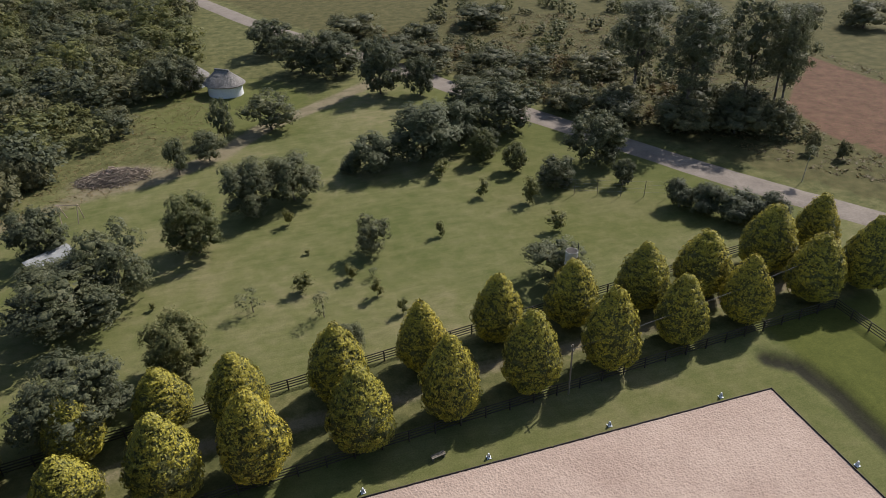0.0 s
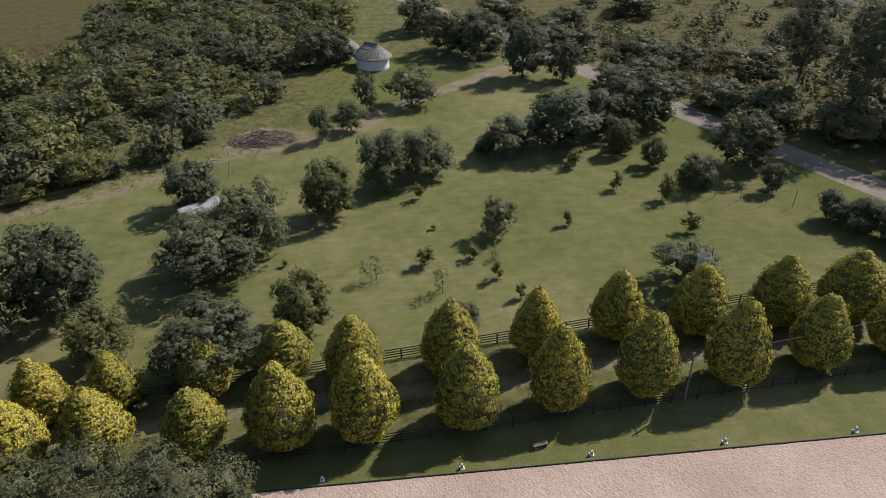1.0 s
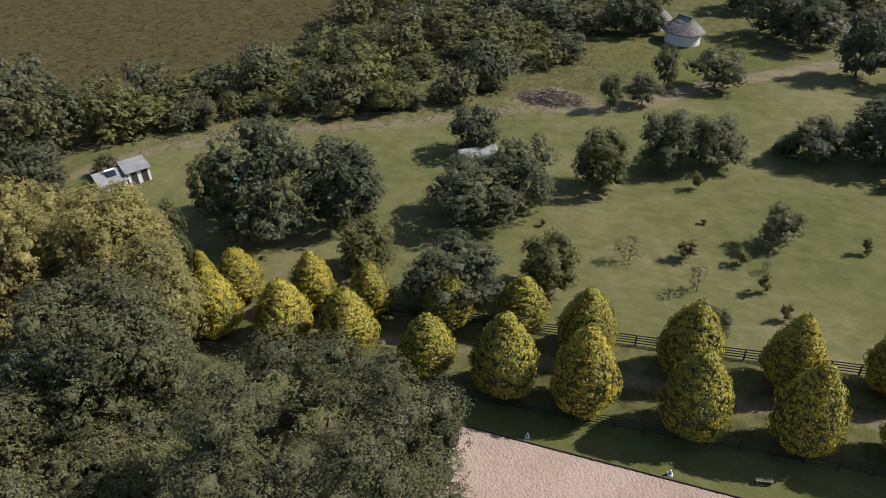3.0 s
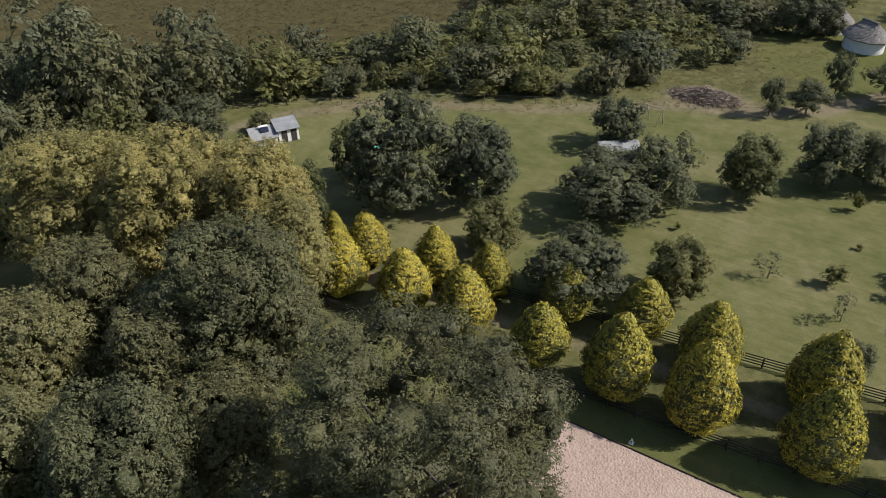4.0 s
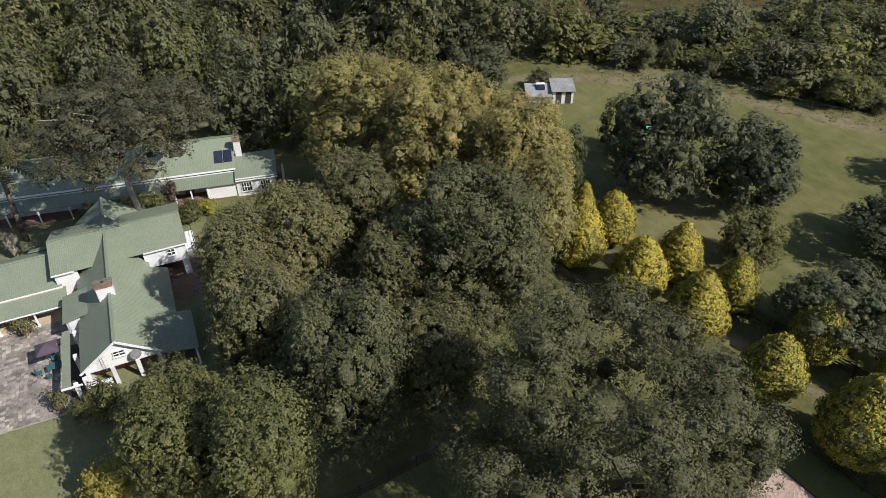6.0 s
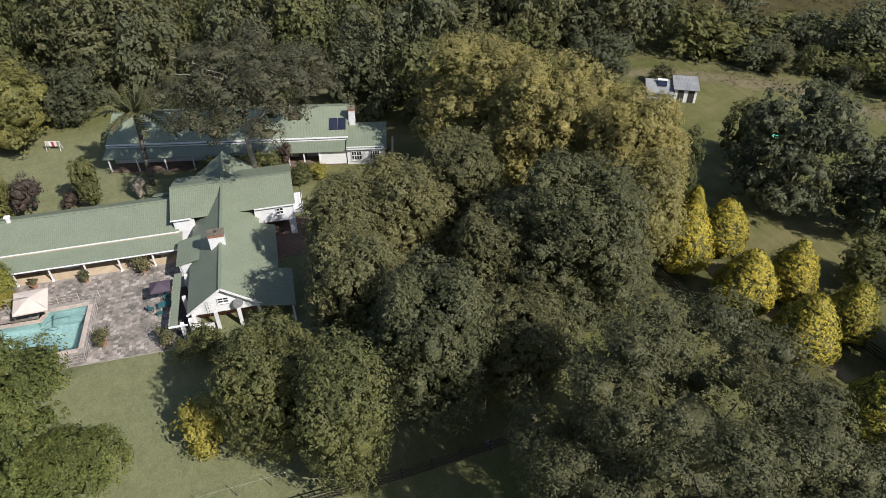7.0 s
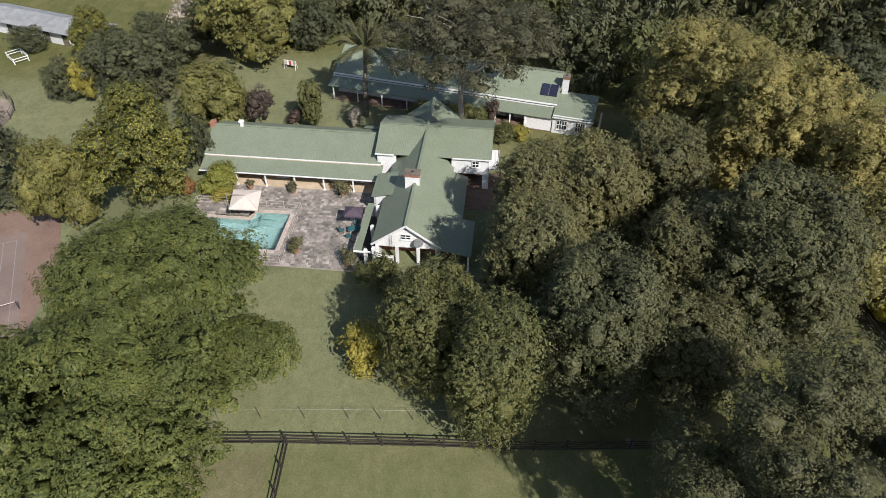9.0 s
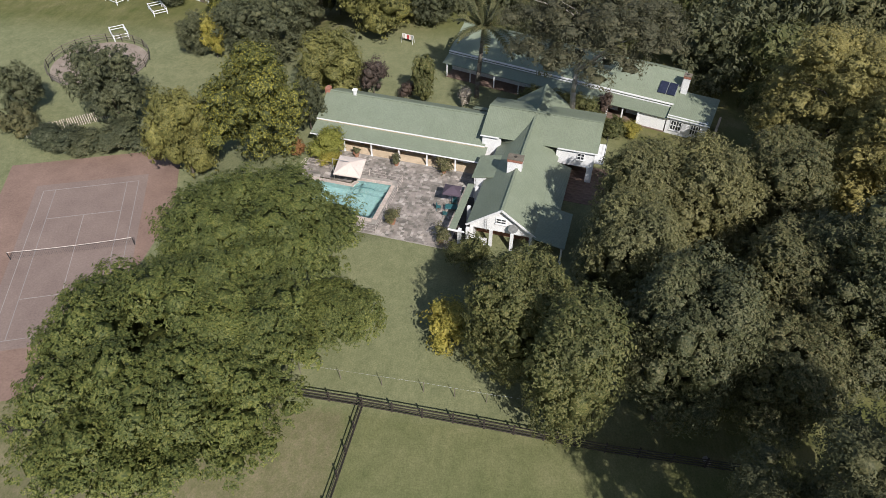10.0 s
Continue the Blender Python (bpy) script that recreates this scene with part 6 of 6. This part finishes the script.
def table_set():
    t = thing("terrace_table", "teal plastic table on the paving", "table", HOUSE @ pose(8.6, -7.3, 0.1, 0, 0, 12) @ Matrix.Scale(0.85, 4))
    part("tabletop", box("tabletop", (1.6, 1.0, 0.05), M["teal"], 0.02), t, at=pose(0, 0, 0.73))
    for x in (-0.7, 0.7):
        for y in (-0.4, 0.4):
            part("leg", tube("leg", (x, y, 0), (x * 0.92, y * 0.92, 0.72), 0.035, 0.035, M["teal"]), t)
    ch = thing("terrace_chair", "teal plastic terrace chair", "chair", HOUSE @ pose(8.2, -8.4, 0.1), "chairs round the table")
    part("seat", box("seat", (0.46, 0.46, 0.05), M["teal"], 0.02), ch, at=pose(0, 0, 0.43))
    part("backrest", box("backrest", (0.46, 0.05, 0.45), M["teal"], 0.02), ch, at=pose(0, -0.22, 0.68, 8))
    for x in (-0.2, 0.2):
        for y in (-0.2, 0.2):
            part("leg", tube("leg", (x, y, 0), (x, y, 0.42), 0.022, 0.022, M["teal"], 6), ch)
    for u, w, a in ((9.3, -7.3, 90), (7.2, -7.5, -85), (8.6, -6.1, 180)):
        copy_thing(ch, HOUSE @ pose(u, w, 0.1, 0, 0, a))


table_set()


def pot(u, w, r, h):
    p = thing("potted_shrub", "leafy shrub in a terracotta pot on the terrace", "potted plant", HOUSE @ pose(u, w, 0.1), "pots on the terrace")
    bm = bmesh.new()
    tube_into(bm, (0, 0, 0), (0, 0, 0.5), 0.24, 0.36, 14)
    tube_into(bm, (0, 0, 0.46), (0, 0, 0.55), 0.40, 0.40, 14)
    part("pot", from_bm("pot", bm, M["terracotta"]), p)
    part("crown", crown_mesh("crown", M["leaf_scrub"], int(u * 10) + 900, r, h, 420, 0.11, lumps=7, coarse=True), p, at=pose(0, 0, 0.45))


for u, w, r, h in ((3.1, -11.2, 0.95, 1.4), (8.95, -12.5, 1.1, 1.6), (5.85, -0.8, 1.1, 1.3), (0.0, -1.0, 0.6, 0.9), (-5.2, -0.7, 0.4, 0.7)):
    pot(u, w, r, h)

# ---- tennis court ----
court = thing("tennis_court", "worn brown hard tennis court with white lines", "tennis court", pose(-44.93, -97.33, -2.86, 0, 0, 108.44), kind="structure")
bx("run_off", court, -5.0, 15.6, -31, 6.2, -0.5, 0.0, "clay", "reddish worn court surround")
bx("playing_surface", court, -1.0, 12.0, -25.0, 1.2, -0.4, 0.012, "court", "dark grey-brown playing surface")
for x0, x1, y0, y1 in ((0, 10.97, 0, 0), (0, 10.97, -23.77, -23.77), (1.37, 9.6, -5.485, -5.485), (1.37, 9.6, -18.285, -18.285), (0, 0, -23.77, 0), (10.97, 10.97, -23.77, 0), (1.37, 1.37, -23.77, 0), (9.6, 9.6, -23.77, 0), (5.485, 5.485, -18.285, -5.485)):
    bx("line", court, x0 - 0.04, x1 + 0.04, y0 - 0.04, y1 + 0.04, 0.0, 0.018, "faded", "faded white line")
net = thing("tennis_net", "sagging tennis net with a white tape", "net", pose(-44.93, -97.33, -2.86, 0, 0, 108.44) @ pose(5.485, -11.885, 0))
for x in (-6.4, 6.4):
    part("post", tube("post", (x, 0, 0), (x, 0, 1.1), 0.05, 0.05, M["black"]), net)
for i in range(16):
    x = -6.4 + 0.8 * i
    s0, s1 = (x / 6.4) ** 2, ((x + 0.8) / 6.4) ** 2
    part("tape", tube("tape", (x, 0, 0.91 + 0.16 * s0), (x + 0.8, 0, 0.91 + 0.16 * s1), 0.035, 0.035, M["canvas"], 6), net)
for i in range(65):
    x = -6.4 + 0.2 * i
    part("cord", tube("cord", (x, 0, 0.02), (x, 0, 0.9), 0.008, 0.008, M["black"], 4), net)


# ---- round pen, jump, picket fence, stable ----
def on(x, y):
    return Matrix.Translation((x, y, land(x, y)))


pen = thing("round_pen", "circular timber-railed pen round a tree", "fence", on(-75.5, -105.9))
rail_m = box("rail", (2.35, 0.05, 0.11), M["post"], 0.008)
post_m = tube("post", (0, 0, 0), (0, 0, 1.4), 0.07, 0.06, M["timber"], 7)
for i in range(20):
    a = 2 * math.pi * i / 20
    part("post", post_m, pen, at=pose(7.4 * math.cos(a), 7.4 * math.sin(a), 0))
    b = a + math.pi / 20
    for z in (0.5, 0.9, 1.3):
        part("rail", rail_m, pen, at=pose(7.36 * math.cos(b), 7.36 * math.sin(b), z, 0, 0, math.degrees(b) + 90))
bm = bmesh.new()
bmesh.ops.create_circle(bm, cap_ends=True, segments=48, radius=7.1)
thing("pen_sand", "bare sandy floor of the round pen", "sand", on(-75.5, -105.9) @ pose(0, 0, 0.03), kind="structure", data=from_bm("pen_sand", bm, M["pen"]))
jump = thing("show_jump", "white painted timber rail frame standing on the paddock", "jump", on(-84.8, -107.2) @ pose(0, 0, 0, 0, 0, 38), "jumps on the paddock")
for x in (-1.7, 1.7):
    for y in (-1.1, 1.1):
        part("upright", box("upright", (0.13, 0.13, 1.05), M["white"], 0.01), jump, at=pose(x, y, 0.52))
    for z in (0.5, 0.92):
        part("side_rail", box("side_rail", (0.07, 2.3, 0.1), M["white"], 0.01), jump, at=pose(x * 1.05, 0, z))
for y in (-1.17, 1.17):
    for z in (0.5, 0.92):
        part("pole", tube("pole", (-1.8, y, z), (1.8, y, z + 0.03), 0.055, 0.055, M["white"]), jump)
for x, y, turn in ((-97.5, -114.0, 62), (-94.4, -104.9, 40)):
    copy_thing(jump, on(x, y) @ pose(0, 0, 0, 0, 0, turn))
pick = thing("picket_fence", "pale weathered picket fence above the tennis court", "fence", on(-58.2, -101.3) @ pose(0, 0, 0, 0, 0, math.degrees(math.atan2(8.5, -6))))
picket = box("picket", (0.075, 0.03, 1.5), M["canvas"], 0.006)
for i in range(36):
    part("picket", picket, pick, at=pose(-5.2 + 0.29 * i, 0, 0.78 + random.uniform(-0.04, 0.04), 0, random.uniform(-5, 5), 0))
for z in (0.45, 1.15):
    part("rail", box("rail", (10.4, 0.05, 0.08), M["post"]), pick, at=pose(-0.1, 0.045, z))
stable = thing("stable_block", "long white stable with a pale grey sheet roof", "stable", on(-101.5, -104) @ pose(0, 0, 0, 0, 0, 66))
bx("wall", stable, -12, 12, -0.1, 0.15, 0, 2.6, "white")
bx("wall", stable, -12, 12, 4.9, 5.1, 0, 2.6, "white")
bx("wall", stable, 11.8, 12, 0.15, 4.9, 0, 2.7, "white")
bx("wall", stable, -12, -11.8, 0.15, 4.9, 0, 2.7, "white")
sheet(stable, (-12.5, -1.0, 2.5), (12.5, -1.0, 2.5), (12.5, 2.6, 3.6), (-12.5, 2.6, 3.6), mat="roof_grey")
sheet(stable, (12.5, 5.6, 2.5), (-12.5, 5.6, 2.5), (-12.5, 2.58, 3.6), (12.5, 2.58, 3.6), mat="roof_grey")
for k in range(6):
    d = bx("stable_door", stable, -10.6 + 4 * k, -9.4 + 4 * k, -0.17, -0.11, 0.05, 2.1, "shade", "dark open stable door")
    part("half_door", box("half_door", (1.2, 0.06, 1.0), M["post"], 0.01), d, at=pose(0, -0.06, -0.5))


# ---- huts and sheds ----
def hut(x, y, r, wall_h, roof_h, turn):
    """An oval hut: the thatch rises to a short ridge."""
    h = thing("rondavel", "oval whitewashed hut with a grey thatched roof", "hut", on(x, y) @ pose(0, 0, 0, 0, 0, turn))
    long = 1.22
    bm = bmesh.new()
    tube_into(bm, (0, 0, -0.1), (0, 0, wall_h), r, r * 0.98, 40)
    bmesh.ops.scale(bm, verts=bm.verts, vec=(long, 1, 1))
    part("wall", from_bm("wall", bm, M["white"]), h, "whitewashed curved wall")
    rng = random.Random(3)
    bm = bmesh.new()
    rings = 12
    vs = []
    for j in range(rings):
        s = j / (rings - 1)
        rr = (r + 0.6) * (1 - s) + 0.06
        half = 1.5 * s
        ring = []
        for a in (2 * math.pi * i / 48 for i in range(48)):
            rough = rng.uniform(-0.04, 0.04)
            ring.append(bm.verts.new(((rr * long * (1 - 0.12 * s) + rough) * math.cos(a) + half * (1 if math.cos(a) > 0 else -1) * min(1, abs(math.cos(a)) * 3), (rr + rough) * math.sin(a), wall_h - 0.2 + (roof_h + 0.2) * s ** 0.9 + rng.uniform(-0.05, 0.05))))
        vs.append(ring)
    for j in range(rings - 1):
        for i in range(48):
            bm.faces.new((vs[j][i], vs[j][(i + 1) % 48], vs[j + 1][(i + 1) % 48], vs[j + 1][i]))
    rim = [bm.verts.new((v.co.x * 0.94, v.co.y * 0.94, v.co.z - 0.25)) for v in vs[0]]
    for i in range(48):
        bm.faces.new((vs[0][i], rim[i], rim[(i + 1) % 48], vs[0][(i + 1) % 48]))
    part("thatch", from_bm("thatch", bm, M["thatch"]), h, "grey weathered thatch")
    part("ridge_cap", tube("ridge_cap", (-1.9, 0, wall_h + roof_h - 0.02), (1.9, 0, wall_h + roof_h - 0.02), 0.26, 0.26, M["thatch"], 10), h)
    part("door", box("door", (0.9, 0.12, 1.9), M["post"]), h, "brown plank door", at=pose(r * 0.5 * long, -r * 0.865, 0.95, 0, 0, 30))


hut(11.0, 115.2, 3.3, 2.7, 2.6, 140)
hut(3.8, 124.6, 3.2, 2.4, 2.7, 130)

lean = thing("sheet_roof_shelter", "small shelter with a pale rusted sheet roof", "shelter", on(-13.6, 49.0) @ pose(0, 0, 0, 0, 0, 35))
sheet(lean, (-3.0, -1.3, 1.9), (3.0, -1.3, 1.9), (3.0, 1.5, 2.3), (-3.0, 1.5, 2.3), mat="roof_grey")
for x in (-2.8, 0, 2.8):
    for y in (-1.1, 1.3):
        part("post", tube("post", (x, y, -0.05), (x, y, 1.95), 0.07, 0.06, M["post"]), lean)
bx("back_wall", lean, -2.8, 2.8, 1.35, 1.45, 0, 1.9, "post")
shed = thing("garden_shed", "white shed with two dark doorways and grey roof", "shed", on(-60.2, 29.0) @ pose(0, 0, 0, 0, 0, 57))
bx("wall", shed, -1.6, 1.6, 0, 0.15, 0, 2.2, "white")
bx("wall", shed, 1.45, 1.6, 0.15, 3.4, 0, 2.2, "white")
bx("wall", shed, -1.6, -1.45, 0.15, 3.4, 0, 2.2, "white")
bx("wall", shed, -1.6, 1.6, 3.4, 3.55, 0, 2.4, "white")
for x in (-0.7, 0.8):
    bx("doorway", shed, x - 0.45, x + 0.45, -0.03, -0.005, 0.02, 1.95, "shade", "dark open doorway")
sheet(shed, (-1.9, -0.35, 2.2), (1.9, -0.35, 2.2), (1.9, 3.8, 2.6), (-1.9, 3.8, 2.6), mat="roof_grey")
annex = thing("shed_annex", "low grey-roofed outbuilding with a solar geyser", "shed", on(-62.3, 26.0) @ pose(0, 0, 0, 0, 0, 57) @ Matrix.Scale(0.8, 4))
bx("wall", annex, -2.4, 2.2, -0.6, -0.4, 0, 1.9, "white")
bx("wall", annex, -2.4, -2.2, -0.4, 3.2, 0, 1.9, "white")
sheet(annex, (-2.8, -1.1, 1.9), (2.4, -1.1, 1.9), (2.4, 3.6, 2.7), (-2.8, 3.6, 2.7), mat="roof_grey")
gz = part("solar_geyser", tube("solar_geyser", (-0.9, 0, 0), (0.9, 0, 0), 0.28, 0.28, M["white"], 14), annex, "white solar geyser tank", at=pose(0.3, 2.6, 2.95))
part("collector", box("collector", (1.6, 1.4, 0.08), M["solar"], 0.01), gz, "dark solar collector", at=pose(0, -0.9, -0.25, 20))

# ---- heap of cut branches ----
rng = random.Random(12)
heap = thing("brush_heap", "heap of brown brushwood and pale cut stumps beside the track", "brush heap", on(-8.8, 76.8), kind="stuff")
for name, mat, count, wide, deep, thick in (("brushwood", "brush", 800, 6.0, 3.4, 0.05), ("cut_branches", "cut_wood", 220, 3.4, 1.9, 0.13)):
    bm = bmesh.new()
    for k in range(count):
        a, d = rng.uniform(0, 6.28), rng.random() ** 0.6
        x, y = wide * d * math.cos(a), deep * d * math.sin(a)
        z = (1 - d) * (2.0 if thick < 0.1 else 2.5) * rng.uniform(0.5, 1.0) + 0.15 * rng.random()
        t, up = rng.uniform(0, 6.28), rng.uniform(-0.25, 0.45)
        ln = rng.uniform(0.4, 1.1) * (1 if thick < 0.1 else 0.5)
        tube_into(bm, (x - ln * math.cos(t), y - ln * math.sin(t), max(0.03, z - up * ln)), (x + ln * math.cos(t), y + ln * math.sin(t), max(0.03, z + up * ln)), thick * rng.uniform(0.8, 1.5), thick * 0.6, 4)
    tagged(part(name, from_bm(name, bm, M[mat]), heap), kind="stuff")


# ---- palm, drying frame, play set ----
def palm(x, y, h):
    p = thing("palm_tree", "tall palm with arching grey-green fronds", "palm tree", on(x, y))
    bm = bmesh.new()
    a = Vector((0, 0, 0))
    for i in range(8):
        b = Vector((0.1 * math.sin(i), 0.08 * i, h * (i + 1) / 8))
        tube_into(bm, a, b, 0.34 - 0.015 * i, 0.33 - 0.015 * i, 10)
        a = b
    part("trunk", from_bm("trunk", bm, M["post"], smooth=True), p)
    rr = random.Random(4)
    for k in range(26):
        ang, up, ln = 2.4 * k + rr.uniform(-0.15, 0.15), 1.4 - 1.6 * k / 26, rr.uniform(5.0, 6.2)
        cs, sn = math.cos(ang), math.sin(ang)
        spine = []
        for i in range(15):
            s = i / 14
            spine.append((ln * s * math.cos(up) * (1 - 0.18 * s) + 0.25, ln * s * math.sin(up) - 2.6 * s * s * (0.6 + 0.4 * math.cos(up))))
        verts, faces = [], []
        for i in range(14):
            (r0, z0), (r1, z1) = spine[i], spine[i + 1]
            w0, w1 = 0.72 * math.sin(math.pi * min(1, i / 14 + 0.10)) ** 0.6, 0.5
            base = len(verts)
            verts += [(r0 * cs, r0 * sn, z0), (r1 * cs, r1 * sn, z1)]
            for side in (-1, 1):
                b = len(verts)
                rr0 = r0 + 0.45
                verts += [(rr0 * cs - side * w0 * sn, rr0 * sn + side * w0 * cs, z0 - 0.35 * w0), ((rr0 + 0.12) * cs - side * w0 * 0.85 * sn, (rr0 + 0.12) * sn + side * w0 * 0.85 * cs, z0 - 0.3 * w0)]
                faces.append((base, base + 1, b + 1, b))
        part("frond", mesh_of("frond", verts, faces, M["leaf_grove"]), p, at=pose(0, 0.56, h))


palm(-68.8, -47.3, 10.4)
dry = thing("drying_frame", "white steel drying frame hung with pale and red washing", "drying frame", on(-83.2, -59.1) @ pose(0, 0, 0, 0, 0, 70) @ Matrix.Scale(0.78, 4))
for x in (-1.2, 1.2):
    part("leg", tube("leg", (x, -0.5, 0), (x, 0, 1.7), 0.04, 0.04, M["white"]), dry)
    part("leg", tube("leg", (x, 0.5, 0), (x, 0, 1.7), 0.04, 0.04, M["white"]), dry)
part("rail", tube("rail", (-1.3, 0, 1.7), (1.3, 0, 1.7), 0.04, 0.04, M["white"]), dry)
for i, m in enumerate(("canvas", "white", "red_paint", "canvas", "steel")):
    part("cloth", box("cloth", (0.42, 0.05, 0.9 + 0.1 * (i % 2)), M[m], 0.015), dry, "hanging washing", at=pose(-0.95 + 0.47 * i, 0.0, 1.2, 8 - 4 * i, 0, 4 * i))
slide = thing("play_tower", "small red and green plastic play set under trees", "play set", on(-44.5, 30.5) @ pose(0, 0, 0, 0, 0, 20))
for x in (-0.6, 0.6):
    for y in (-0.6, 0.6):
        part("post", tube("post", (x, y, 0), (x, y, 2.4), 0.06, 0.06, M["post"]), slide)
part("deck", box("deck", (1.4, 1.4, 0.1), M["post"], 0.01), slide, at=pose(0, 0, 1.3))
part("canopy", prism([(-0.85, 0), (0.85, 0), (0, 0.7)], -0.85, 0.85, "green_paint"), slide, "green plastic canopy", at=pose(0, 0, 2.4))
part("chute", box("chute", (0.55, 2.4, 0.12), M["red_paint"], 0.03), slide, "red plastic slide", at=pose(0, -1.6, 0.72, 32))

# brick-paved yard between the cross wing and the grove
yard = thing("brick_yard", "shaded brick-paved yard beside the house", "pavement", HOUSE, kind="structure")
course = box("brick_row", (0.98, 0.46, 0.06), M["yard"], 0.01)
for i in range(10):
    for j in range(15):
        part("paver", course, yard, at=pose(18.4 + i + 0.25 * (j % 2), -1.6 + 0.48 * j, 0.03))

# timber swing frame by the track, trough under the grove
swing = thing("swing_frame", "bare timber swing frame of leaning poles by the track", "swing frame", on(-13.4, 63.3) @ pose(0, 0, 0, 0, 0, -18))
for x, lean in ((-1.5, 0.25), (1.5, -0.15)):
    for y in (-0.9, 0.9):
        part("leg", tube("leg", (x + lean, y, -0.05), (x, 0.12 * y, 2.7), 0.07, 0.055, M["cut_wood"], 7), swing)
part("crossbar", tube("crossbar", (-1.9, 0, 2.62), (1.9, 0, 2.66), 0.06, 0.055, M["cut_wood"], 7), swing)
trough = thing("water_trough", "small pale water trough in the shade of the grove", "trough", on(-16.7, -24.4) @ pose(0, 0, 0, 0, 0, 25) @ Matrix.Scale(0.7, 4))
for y in (-0.2, 0.2):
    part("side", box("side", (0.95, 0.05, 0.42), M["faded"], 0.01), trough, at=pose(0, y, 0.21))
for x in (-0.45, 0.45):
    part("end", box("end", (0.05, 0.35, 0.42), M["faded"], 0.01), trough, at=pose(x, 0, 0.21))
part("floor_plate", box("floor_plate", (0.85, 0.35, 0.05), M["faded"]), trough, at=pose(0, 0, 0.2))
